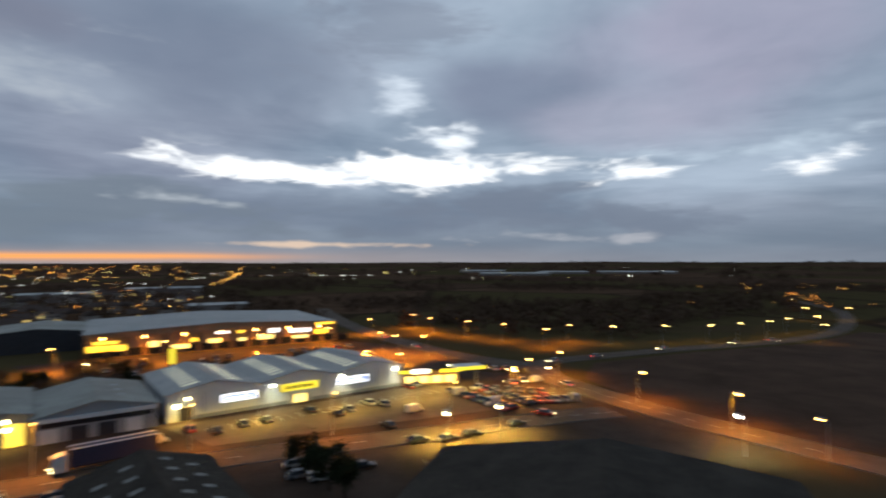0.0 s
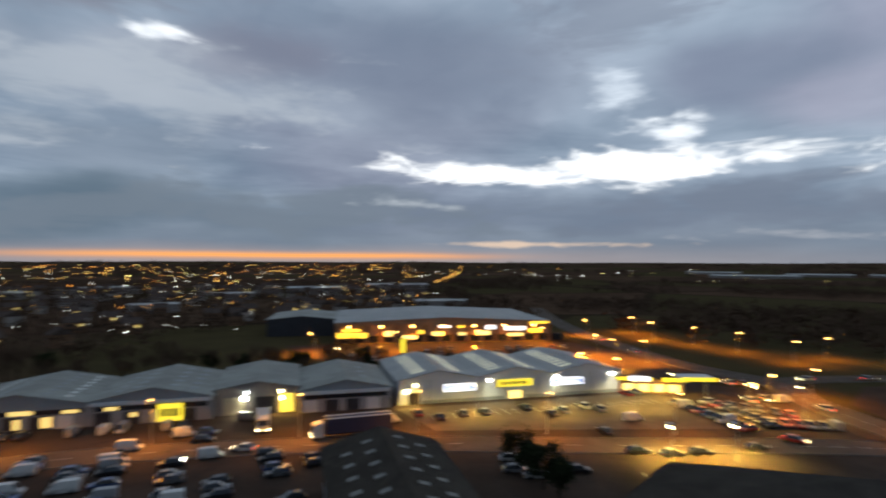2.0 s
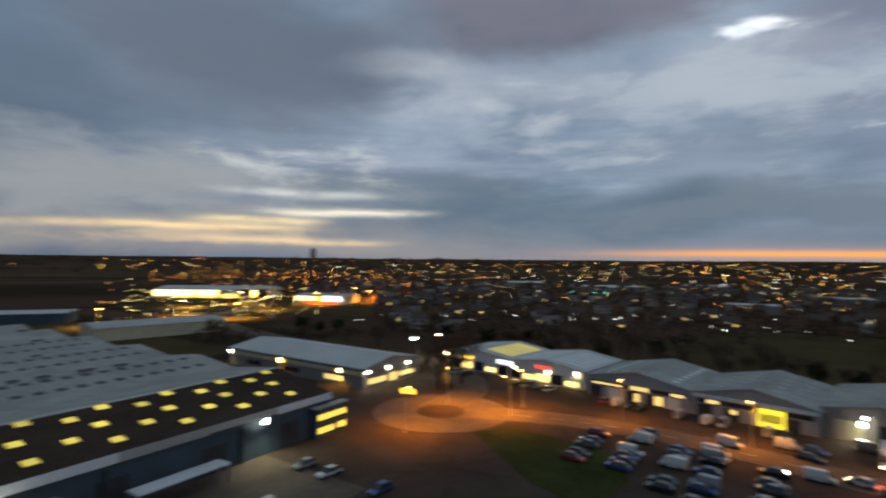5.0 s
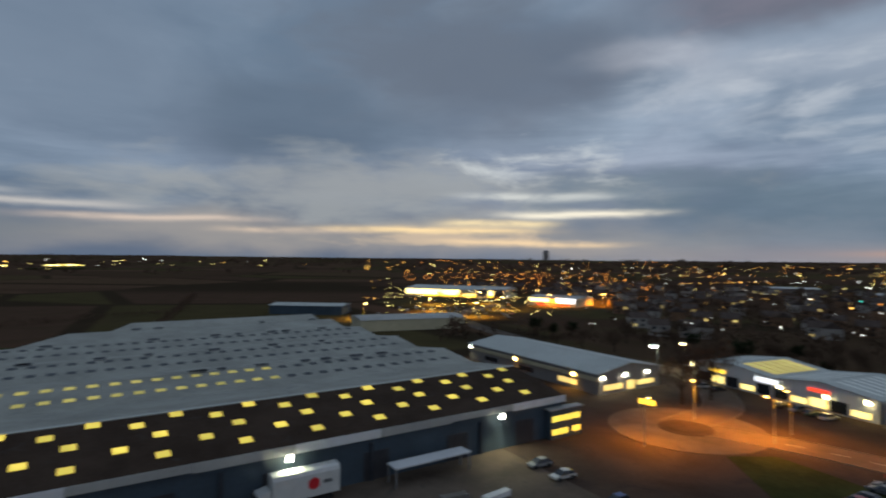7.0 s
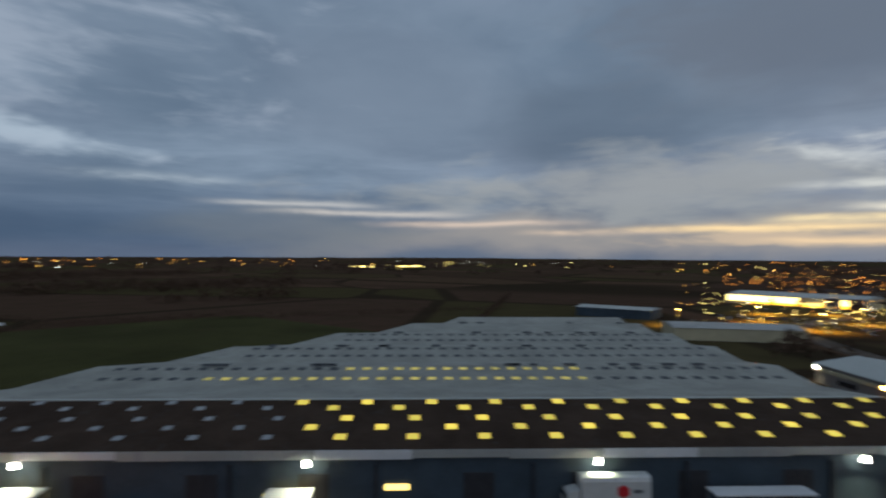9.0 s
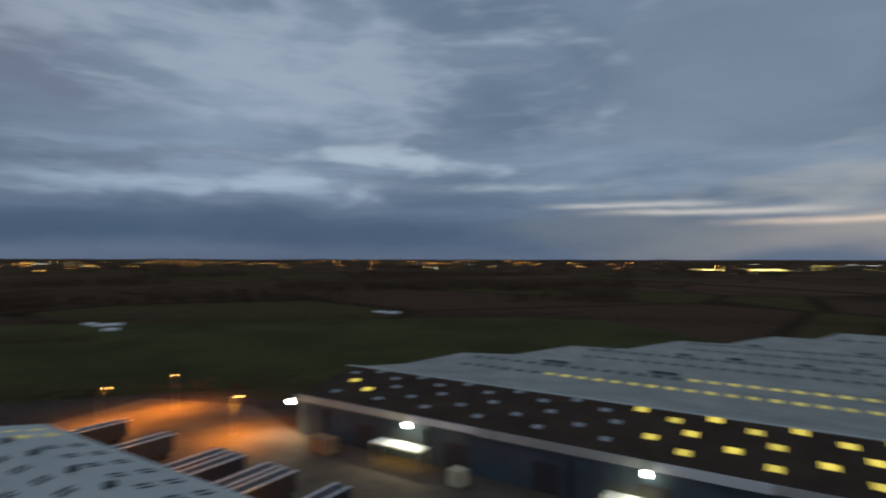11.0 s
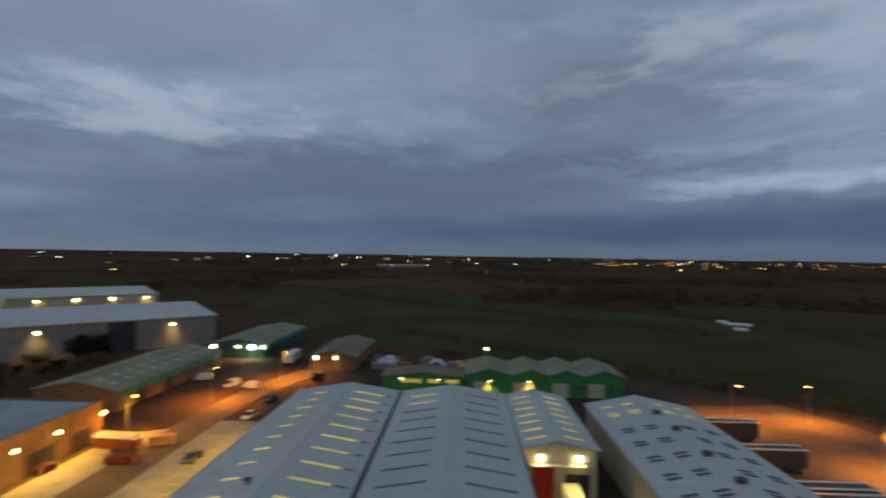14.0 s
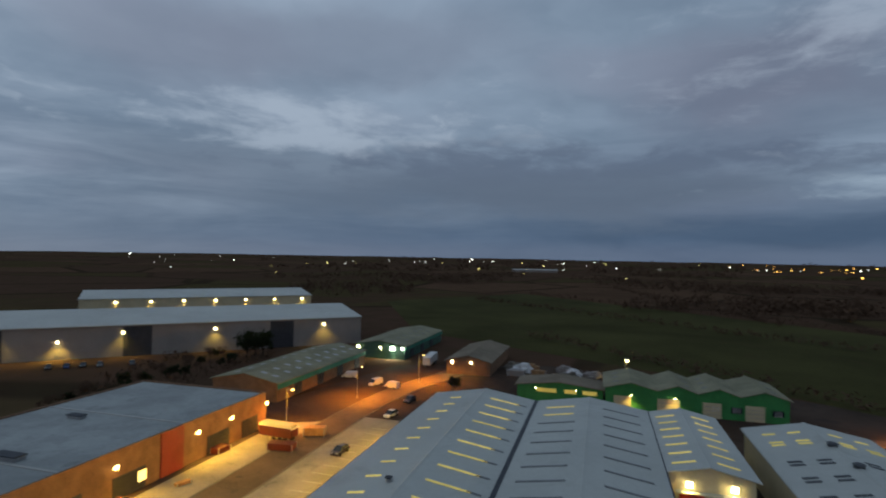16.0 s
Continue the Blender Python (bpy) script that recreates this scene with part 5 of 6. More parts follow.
for x0, x1, y in ((2, 6, 0), (12, 17, 0), (22, 26, 0), (31, 35, 0)):
    boxpart("door", g3.ob, M["wall_cream"], x0, x1, -0.12, -0.01, 0.06, 3.6, "pale roller door")
    for k in range(3):
        boxpart("panel_seam", g3.ob, M["wall_grey"], x0, x1, -0.15, -0.121, 0.9 + k * 0.9, 0.98 + k * 0.9)
for x0 in (23.5, 28.0, 36.5):
    win = boxpart("window", g3.ob, M["glass"], x0, x0 + 2.4, -0.1, -0.01, 1.6, 3.0, "dark window")
    for k in range(1, 4):
        boxpart("mullion", win, M["wall_white"], x0 + k * 0.6 - 0.05, x0 + k * 0.6 + 0.05, -0.15, -0.101, 1.6, 3.0)
# lamplit tan boards, their light given as a faint glow in the material
for x0, x1 in ((5, 10), (12, 15), (16.5, 20)):
    boxpart("window", g4.ob, M["p_dim"], x0, x1, -0.12, -0.01, 2.5, 3.5, "lit window band")
for b, y, k, w, sz in ((-51.5, 73.9, "yellow", 900, 0.9), (-43, 73.9, "yellow", 700, 0.7), (-38.2, 73.9, "flood", 3000, 1.3), (-34.6, 73.9, "flood", 500, 0.7), (-12, 57.9, "yellow", 600, 0.7), (-6, 57.9, "yellow", 500, 0.6)):
    wall_lamp(at(YARD, b, y, 4.0), k, w, sz)
# unseen lamps, kept tiny, added to brighten the green fronts
for b in (17, 27, 40, 50):
    wall_lamp(at(YARD, b, 31.9, 4.0), "yellow", 2200, 0.25)

# long unit by the roundabout: amber lamps on the side, white lamps and lit windows on the end
lu = long_unit.ob
for y in (8, 26, 44):
    boxpart("window", lu, M["w_lit"] if y == 8 else M["glass"], -0.12, -0.01, y, y + 7, 1.2, 2.6)
for x in (0.8, 9.5, 18.5):
    wall_lamp(lu.matrix_basis @ pose(x, -0.05, 4.7), "flood", 600, 0.75)
for x0, x1, z0, z1 in ((2, 9, 1.0, 2.4), (11, 14, 0.4, 2.8), (15, 22, 1.2, 2.4)):
    boxpart("window", lu, M["w_lit"], x0, x1, -0.12, -0.01, z0, z1, "lit window")
for y in (8.5, 34.0):
    wall_lamp(lu.matrix_basis @ pose(-0.05, y, 4.3, 0, 0, -90), "amber", 1400, 1.0)
wall_lamp(lu.matrix_basis @ pose(-0.05, 59.0, 4.6, 0, 0, -90), "flood", 600, 0.8)
boxpart("fascia", lu, M["wall_cream"], -0.5, -0.02, 0, 60, 3.6, 4.6, "pale fascia")

# the retail terrace: shop fronts under a brown fascia
rt = retail.ob
boxpart("fascia", rt, M["wall_orange"], 0, 98, -0.5, -0.02, 7.6, 9.0, "brown fascia")
for x0, x1, z0, z1, mt in ((0.8, 13.8, 2.4, 4.6, "s_gold"), (3.0, 11.0, 5.2, 6.2, "s_gold"), (21.5, 25.0, 3.0, 5.2, "w_shop"), (29.5, 36.0, 1.6, 3.2, "w_shop"), (36.5, 39.0, 4.0, 5.4, "s_gold"), (43, 48, 3.0, 4.6, "w_shop"), (46.0, 51.0, 6.6, 7.4, "s_white"),
                           (54.5, 57.5, 6.4, 7.3, "s_gold"), (55, 58, 3.0, 4.2, "w_shop"), (63, 69.5, 3.0, 4.8, "w_shop"), (67.5, 72, 5.6, 7.3, "s_white"), (76.5, 86, 5.0, 6.6, "s_white"), (78, 85, 2.4, 3.6, "w_shop"), (88.5, 97.2, 7.9, 8.8, "s_gold"), (88, 94, 3.8, 5.6, "s_gold")):
    boxpart("shop_sign", rt, M[mt], x0, x1, -0.72, -0.52, z0, z1, "lit shop sign")
for i in range(16):
    boxpart("pier", rt, M["wall_brick"], 0.4 + i * 6.5, 1.1 + i * 6.5, -0.4, -0.02, 0, 7.5)
    boxpart("window", rt, M["glass"], 1.6 + i * 6.5, 6.2 + i * 6.5, -0.1, -0.02, 0.3, 3.2)
for x in (6, 20, 34, 48, 62, 76, 90):
    wall_lamp(rt.matrix_basis @ pose(x, -0.55, 7.3), "sodium", 9000, 0.9)

# restaurant with a glowing yellow roof edge, and its canopy
rest = thing("restaurant", pose(-12, 160, 0, 0, 0, 14), "low restaurant with glowing yellow roof edge and lit windows", "building")
boxpart("wall", rest, M["wall_orange"], 0, 17, 0, 11, 0, 4.0)
boxpart("roof", rest, M["roof_dark"], -0.6, 17.6, -0.6, 11.6, 4.0, 4.5)
boxpart("sign_band", rest, M["s_yellow"], -0.75, 8.6, -0.75, -0.61, 3.6, 4.5, "glowing yellow band")
boxpart("sign_band", rest, M["s_yellow"], 11.4, 17.75, -0.75, -0.61, 3.6, 4.5, "glowing yellow band")
boxpart("sign_panel", rest, M["s_white"], 2.5, 8.0, -0.95, -0.76, 3.6, 4.8, "white lit sign")
for x in (1, 5, 9, 13):
    boxpart("window", rest, M["w_shop"], x, x + 3.0, -0.12, -0.01, 0.6, 2.6, "lit window")
can = thing("forecourt_canopy", pose(4, 160, 0, 0, 0, 20), "forecourt canopy with glowing yellow edges", "canopy")
boxpart("deck", can, M["wall_white"], 0, 9, 0, 6, 4.6, 5.3)
boxpart("light_panel", can, M["s_yellow"], -0.15, 9.15, -0.15, -0.01, 4.5, 5.5, "glowing yellow edge")
boxpart("light_panel", can, M["w_shop"], 0.6, 8.4, 0.6, 5.4, 4.5, 4.59, "glowing panel under the deck")
for x in (1.5, 7.5):
    boxpart("post", can, M["steel"], x - 0.15, x + 0.15, 2.85, 3.15, 0, 4.6)

# ---------------------------------------------------------------- street lamps
# posts added at guessed places to give the estate road its orange light
for x, y in (rowpt(-100, -24), rowpt(-78, -17), rowpt(-52, -17), rowpt(-24, -19), rowpt(0, -22), rowpt(26, -30), rowpt(52, -37)):
    street_lamp(x, y, -52.8, "sodium", 9500, 9.0)
for x, y in ((-112, 13), (-133, 26), (-120, 38)):
    street_lamp(x, y, math.degrees(math.atan2(23 - y, -126 - x)), "sodium", 17000, 9.0)
for x, y in ((1, 108), (12, 113)):
    street_lamp(x, y, 100, "yellow", 24000, 6.0, 1.0, "car park lamp post with a bright yellow head")
# the rowpt posts are unseen, added to light the store's car park
for x, y in (rowpt(16, -14), rowpt(36, -16), rowpt(56, -18), rowpt(70, -14), (20, 146), (30, 150)):
    street_lamp(x, y, 127, "yellow", 12000, 7.0, 0.5)
for x, y in ((56, 102), (70, 100)):
    street_lamp(x, y, 100, "flood" if x < 60 else "sodium", 4500, 7.0, 0.8 if x < 60 else 0.6)
for x, y in ((-24, 220), (-17, 211), (-6, 210), (-35, 274), (-70, 214), (-98, 196), (-126, 178), (-48, 236), (-15, 299), (-5, 277), (-23, 174), (-12, 169)):
    street_lamp(x, y, 210, "sodium", 30000, 8.0, 0.7)
# (62, 118) and (50, 141) are added to turn the main road orange
for x, y in ((62, 118), (50, 141), (18, 147), (24, 160), (36, 173), (43, 232), (27, 251), (56, 247), (74, 242), (98, 244), (119, 246), (136, 253), (155, 262), (173, 276), (193, 284), (222, 337), (249, 337), (264, 415), (170, 246), (11, 264)):
    street_lamp(x, y, -60, "sodium" if x < 65 else "amber", 14000 if x < 65 else 1500, 8.0, 0.7)
street_lamp(-190, 26, -40, "flood", 3000, 8.0, 1.3)
street_lamp(-198, 36, -40, "yellow", 1500, 8.0, 1.0)
street_lamp(-105, 161, 120, "yellow", 3000, 6.0, 0.9)
pylon = thing("pylon_sign", pose(-88, 178, 0, 0, 0, 20), "tall pylon sign with a glowing yellow face", "sign")
boxpart("post", pylon, M["steel"], -0.15, 0.15, -0.15, 0.15, 0, 3.0)
boxpart("casing", pylon, M["gutter"], -1.0, 1.0, -0.2, 0.2, 3.0, 8.4)
boxpart("sign_face", pylon, M["s_yellow"], -0.9, 0.9, -0.26, -0.201, 3.2, 8.2, "glowing yellow face")
board = thing("sign_board", pose(-141, 17, 0, 0, 0, 60), "low amber lit sign board beside the roundabout", "sign")
boxpart("panel", board, M["s_gold"], -2.0, 2.0, -0.1, 0.0, 0.8, 2.0, "amber lit panel")
for x in (-1.8, 1.8):
    boxpart("post", board, M["steel"], x - 0.08, x + 0.08, 0.01, 0.15, 0, 2.1)
# the third post is unseen, added to brighten the trailer yard
for x, y, turn in ((38, -139, -60), (21, -117, 150), (50, -128, 200)):
    street_lamp(x, y, turn, "sodium", 20000, 8.0, 0.4)
street_lamp(119, -23, 230, "sodium", 13000, 8.0, 0.4)
# two unseen posts with small heads, added for the road's orange light
for x, y in ((136, -44), (146, -66)):
    street_lamp(x, y, 230, "sodium", 28000, 8.0, 0.3)
street_lamp(126, -127, 150, "yellow", 2500, 6.0, 0.9)
for x, y in ((-330, -60), (-352, -95), (-380, -50), (-405, -105), (-300, -120), (-430, -75)):
    street_lamp(x, y, 30, "amber", 60000, 9.0, 1.2)
for x, y in ((-418, -20), (-440, 20), (-480, 10)):
    street_lamp(x, y, 30, "sodium", 60000, 9.0, 1.2)

# jumble of scrap and stacked goods behind the green hall
def scrap_heap(x, y, r, h, seed, mat):
    rng = random.Random(seed)
    bm = bmesh.new()
    for _ in range(26):
        a, d = rng.uniform(0, 6.283), r * math.sqrt(rng.random())
        cx, cy = d * math.cos(a), d * math.sin(a)
        top = h * (1 - (d / r) ** 2) * rng.uniform(0.6, 1.0) + 0.3
        sx, sy = rng.uniform(0.4, 1.4), rng.uniform(0.3, 0.9)
        q = Matrix.Translation((cx, cy, 0)) @ Euler((0, 0, rng.uniform(0, 3.1))).to_matrix().to_4x4()
        c = [q @ Vector(p) for p in ((-sx, -sy, 0), (sx, -sy, 0), (sx, sy, 0), (-sx, sy, 0))]
        prism(bm, c, (rng.uniform(-0.3, 0.3), rng.uniform(-0.3, 0.3), top))
    ob = thing("scrap_heap", pose(x, y, 0.04), "jumbled heap of scrap and stacked goods in a yard", "scrap heap", "scrap heaps in the yard")
    tagged(part("mound", bm, mat, ob), kind="stuff")


for i in range(16):
    f = i / 15
    scrap_heap(152 - 62 * f + RNG.uniform(-5, 5), -104 - 32 * f + RNG.uniform(-6, 6), RNG.uniform(2.0, 4.0), RNG.uniform(1.2, 2.8), i, M[RNG.choice(("kerb", "steel", "timber", "wall_dim", "rubber", "wall_white"))])
for i in range(14):
    crate(pose(146 - 4.6 * i + RNG.uniform(-1, 1), -100 - 2.2 * i + RNG.uniform(-5, 5), 0.05, 0, 0, RNG.uniform(30, 60)), RNG.uniform(2.4, 6.0), RNG.uniform(1.2, 2.4), RNG.uniform(0.8, 2.4),
          M[RNG.choice(("wall_dim", "kerb", "timber", "wall_grey", "wall_white", "steel"))], "stacked goods in the yard behind the green hall", "goods_stack")
trailer(at(YARD, -22, 62, 0.08, 95), PAINTS["white"], "white box trailer parked by the brown office", 12.0, None, 3.6, False)

# ---------------------------------------------------------------- painted lines
def painted(me, m, parent):
    return share("painted_line", me, parent, m)


def line_mesh(ln, w=0.14):
    bm = bmesh.new()
    box(bm, 0, ln, -w / 2, w / 2, 0, 0.012)
    return mesh_of("painted_line", bm, M["paint"])


BAY, DASH = line_mesh(4.8), line_mesh(3.0, 0.16)
lines = tagged(new("trim_bay_lines"), "white painted bay lines of the car parks", "markings", kind="structure")
for row in (-14.0,):
    for i in range(24):
        painted(BAY, at(ROW, 6 + 2.6 * i, row, 0.075, 90), lines)
for i in range(18):
    painted(BAY, at(YARD, -13.6, -62 + 3.6 * i, 0.075), lines)
for i in range(12):
    painted(BAY, pose(-2 + 2.4 * i, 96 + 0.9 * i, 0.05, 0, 0, 110), lines)
dashes = tagged(new("trim_road_dashes"), "white painted centre dashes of the roads", "markings", kind="structure")
for road, z in ((ROAD_ROW, 0.085), (ROAD_MAIN[:44], 0.105)):
    for (x0, y0), (x1, y1) in list(zip(road, road[1:]))[::2]:
        painted(DASH, pose(x0, y0, z, 0, 0, math.degrees(math.atan2(y1 - y0, x1 - x0))), dashes)

# unseen lamps under the depot and double hall eaves, added to light yard and bays
for a in (4, 20, 36, 52):
    wall_lamp(at(YARD, 76.5, -a, 6.0, 90), "sodium", 1800, 0.35, 150.0, 60.0)
for a in (10, 28, 46):
    wall_lamp(at(YARD, -0.75, -a, 6.4, -90), "amber", 16000, 0.4, 150.0, 55.0)

# ---------------------------------------------------------------- trees and hedges
def make_tree(seed, height, evergreen=False):
    rng = random.Random(seed)
    root = new("tree")
    bm = bmesh.new()
    tube(bm, (0, 0, 0), (0.1, 0, height * 0.3), 0.28, 0.2, 7)
    tube(bm, (0.1, 0, height * 0.3), (0, 0.1, height * 0.7), 0.2, 0.09, 6)
    tips = []
    for i in range(12):
        a = rng.uniform(0, 6.283)
        z0 = height * rng.uniform(0.22, 0.6)
        r = height * rng.uniform(0.18, 0.34)
        tip = Vector((r * math.cos(a), r * math.sin(a), z0 + height * rng.uniform(0.18, 0.36)))
        tube(bm, (0.05, 0.05, z0), tip, 0.09, 0.03, 5)
        tips.append(tip)
    part("trunk", bm, M["bark"], root)
    verts, faces = [], []
    tips.append(Vector((0, 0, height * 0.82)))
    for k in range(1500 if not evergreen else 1700):
        c = rng.choice(tips)
        p = c + Vector((rng.gauss(0, height * 0.075), rng.gauss(0, height * 0.075), rng.gauss(0, height * 0.075)))
        d = (p - Vector((0, 0, height * 0.35))).normalized() + Vector((rng.uniform(-0.6, 0.6), rng.uniform(-0.6, 0.6), rng.uniform(-0.4, 0.6)))
        ln = rng.uniform(0.5, 1.1) * (0.5 if evergreen else 1.0)
        w = 0.22 if evergreen else 0.05
        side = d.cross(Vector((rng.uniform(-1, 1), rng.uniform(-1, 1), rng.uniform(-1, 1)))).normalized() * w
        i = len(verts)
        verts += [p - side, p + side, p + d.normalized() * ln]
        faces.append((i, i + 1, i + 2))
    me = bpy.data.meshes.new("crown")
    me.from_pydata([tuple(v) for v in verts], [], faces)
    me.materials.append(M["leaves"] if evergreen else M["twigs"])
    crown = new("crown", me)
    crown.parent = root
    tagged(root, "dark evergreen tree with a dense uneven crown" if evergreen else "bare winter tree with a crown of fine twigs", "tree", "trees around the estate")
    return root


TREES = [make_tree(s, h, e) for s, h, e in ((1, 9.0, False), (2, 11.0, False), (3, 7.0, True), (4, 10.0, False), (5, 8.5, True))]
FIRST = [True] * len(TREES)


def tree(x, y, kind=None, scale=1.0):
    k = TRNG.randrange(len(TREES)) if kind is None else kind
    m = pose(x, y, 0, 0, 0, TRNG.uniform(0, 360))
    if FIRST[k]:
        FIRST[k] = False
        TREES[k].matrix_basis = m @ Matrix.Diagonal((scale, scale, scale, 1))
        return TREES[k]
    ob = copy_thing(TREES[k], m)
    ob.scale = (scale, scale, scale * TRNG.uniform(0.9, 1.1))
    return ob


TRNG = random.Random(11)
for x, y, k in ((-24, 93, 4), (-21, 90, 2), (-18, 87, 4), (-15, 84, 2), (-150, 30, 1), (-147, 26, 3), (-153, 34, 1), (204, -28, 4), (206, -31, 2), (203, -25, 4), (131, -70, 4)):
    tree(x, y, k, 0.8 if -60 < x < 100 and y > 0 else (1.3 if y > 0 else (1.1 if x > 200 else 0.45)))
for i in range(46):                                   # belt behind the trade units
    s = -160 + i * 3.6
    x, y = rowpt(s + TRNG.uniform(-2, 2), 36 + TRNG.uniform(0, 26))
    tree(x, y, None, TRNG.uniform(0.6, 0.95))
for i in range(14):                                   # between the store and the retail park
    x, y = rowpt(-20 + i * 5.5 + TRNG.uniform(-2, 2), 40 + TRNG.uniform(0, 8))
    tree(x, y, None, TRNG.uniform(0.45, 0.7))
for i in range(16):                                   # beside the long unit and the far shops
    tree(-215 - TRNG.uniform(0, 55), -20 + TRNG.uniform(0, 80), None, TRNG.uniform(0.7, 1.0))
for i in range(34):
    tree(150 + i * 1.9 + TRNG.uniform(-2, 2), 22 - i * 1.4 + TRNG.uniform(-12, 6), None, TRNG.uniform(0.32, 0.5))


def far_wood(name, spots, material, label, blades=26):
    """Distant woods: clumps of twig-like blades, one joined mesh."""
    n = len(spots)
    rng = np.random.default_rng(7)
    P = np.array(spots)                                # x, y, z, radius, height
    c = np.repeat(P, blades, axis=0)
    u = rng.normal(0, 1, (n * blades, 3))
    u /= np.linalg.norm(u, axis=1)[:, None]
    rad = rng.uniform(0.35, 1.0, n * blades)
    p = np.stack([c[:, 0] + u[:, 0] * rad * c[:, 3], c[:, 1] + u[:, 1] * rad * c[:, 3], c[:, 2] + c[:, 4] * (0.5 + 0.5 * u[:, 2] * rad)], 1)
    a = rng.normal(0, 1, (n * blades, 3)) * c[:, 3:4] * 0.22
    b = rng.normal(0, 1, (n * blades, 3)) * c[:, 3:4] * 0.22
    verts = np.stack([p, p + a, p + b], 1).reshape(-1, 3)
    faces = np.arange(n * blades * 3).reshape(-1, 3)
    me = bpy.data.meshes.new(name)
    me.from_pydata(verts.tolist(), [], faces.tolist())
    me.materials.append(material)
    return tagged(new(name, me), label, "trees", kind="stuff")


def polar(az, r):
    a = math.radians(az)
    return -r * math.sin(a), r * math.cos(a)


def clear_of_roads(x, y):
    for px, py in ROAD_MAIN[::2] + ROAD_FIELD[::2] + ROAD_WEST[::3]:
        if (px - x) ** 2 + (py - y) ** 2 < 15 ** 2:
            return False
    if -210 < x < 10 and 150 < y < 300:
        return False
    if -470 < x < -270 and -210 < y < 20:
        return False
    return True


def spots(count, az0, az1, r0, r1, rad, tall, power=1.0, cell=0.0, limit=0.0):
    out = []
    while len(out) < count:
        az = TRNG.uniform(az0, az1)
        r = r0 + (r1 - r0) * TRNG.random() ** power
        x, y = polar(az, r)
        if not clear_of_roads(x, y):
            continue
        if cell and noise.noise((x * cell, y * cell, 3.0)) < limit:
            continue
        s = TRNG.uniform(0.7, 1.25)
        out.append((x, y, ground_height(x, y), rad * s, tall * s))
    return out


far_wood("winter_woodland", spots(1500, -40, 22, 270, 1100, 5.5, 8.5, 1.0, 0.006, 0.02) + spots(1900, 20, 104, 230, 1000, 4.5, 7.5)
         + spots(1500, 150, 215, 470, 1300, 6.0, 9.0, 1.0, 0.004, 0.05) + spots(900, 205, 262, 420, 1500, 6.0, 8.0, 1.0, 0.004, 0.12), M["twigs"], "bare winter woodland and scattered trees over dark fields")
far_wood("distant_woodland", spots(1500, -45, 262, 1200, 4300, 20.0, 13.0, 0.8, 0.0022, 0.0), M["twigs"], "distant woods along the horizon", 20)
hedge = []
for (x0, y0), (x1, y1) in (((-70, -160), (70, -157)), ((60, -157), (215, -152)), ((150, 24), (216, -6)), ((152, 12), (205, -34)), ((-150, -330), (460, -330)), ((414, -241), (100, -260)), ((193, -315), (540, -520)), ((-300, -240), (-60, -340)), ((-60, -340), (60, -560)), ((-420, -330), (-200, -180)), ((120, 320), (420, 470)), ((40, 420), (380, 640))):
    n = int(math.hypot(x1 - x0, y1 - y0) / 4.0)
    for i in range(n):
        f = i / n
        hedge.append((x0 + (x1 - x0) * f + TRNG.uniform(-1.5, 1.5), y0 + (y1 - y0) * f + TRNG.uniform(-1.5, 1.5), 0.0, 2.4, TRNG.uniform(2.2, 5.0)))
far_wood("field_hedges", hedge, M["twigs"], "dark straggling hedges between fields", 30)

# ---------------------------------------------------------------- the town
def make_house(wall, lit, label, w=9.0, d=8.0, h=5.2):
    root = new("house")
    bm = bmesh.new()
    prism(bm, [(0, 0, 0), (w, 0, 0), (w, d, 0), (0, d, 0)], (0, 0, h))
    part("wall", bm, wall, root)
    bm = bmesh.new()
    prism(bm, [(-0.3, -0.4, h), (-0.3, d + 0.4, h), (-0.3, d / 2, h + 2.9)], (w + 0.6, 0, 0))
    part("roof", bm, M["tile"], root)
    boxpart("chimney", root, M["wall_brick"], w * 0.7, w * 0.7 + 0.7, d / 2 - 0.4, d / 2 + 0.4, h + 1.5, h + 3.8)
    for i, (x, z) in enumerate(((1.2, 0.9), (5.6, 0.9), (1.2, 3.3), (5.6, 3.3))):
        boxpart("window", root, M["w_lit"] if i in lit else M["glass"], x, x + 1.7, -0.06, 0.0, z, z + 1.2)
    return tagged(root, label, "house", "houses of the town")


HOUSES = [make_house(M["render_wall"], (0,), "rendered house with a dark tiled roof and a lit window"), make_house(M["wall_brick"], (), "brick house with a dark tiled roof"),
          make_house(M["wall_brick"], (3,), "brick house with a dark tiled roof and a lit window"), make_house(M["render_wall"], (), "pale rendered house with a dark tiled roof")]
HFIRST = [True] * 4
n_houses = 0
for ring in range(26):
    r = 250 + ring * 26 + TRNG.uniform(-5, 5)
    az = 24.0 + TRNG.uniform(0, 3)
    while az < 103 and n_houses < 290:
        x, y = polar(az, r)
        az += math.degrees(13.5 / r) * (1 if TRNG.random() < 0.6 else TRNG.uniform(2, 6))
        if not clear_of_roads(x, y) or TRNG.random() < 0.3:
            continue
        k = TRNG.randrange(4)
        m = pose(x, y, 0, 0, 0, az + TRNG.choice((0, 0, 90)) + TRNG.uniform(-10, 10))
        if HFIRST[k]:
            HFIRST[k] = False
            HOUSES[k].matrix_basis = m
        else:
            copy_thing(HOUSES[k], m)
        n_houses += 1


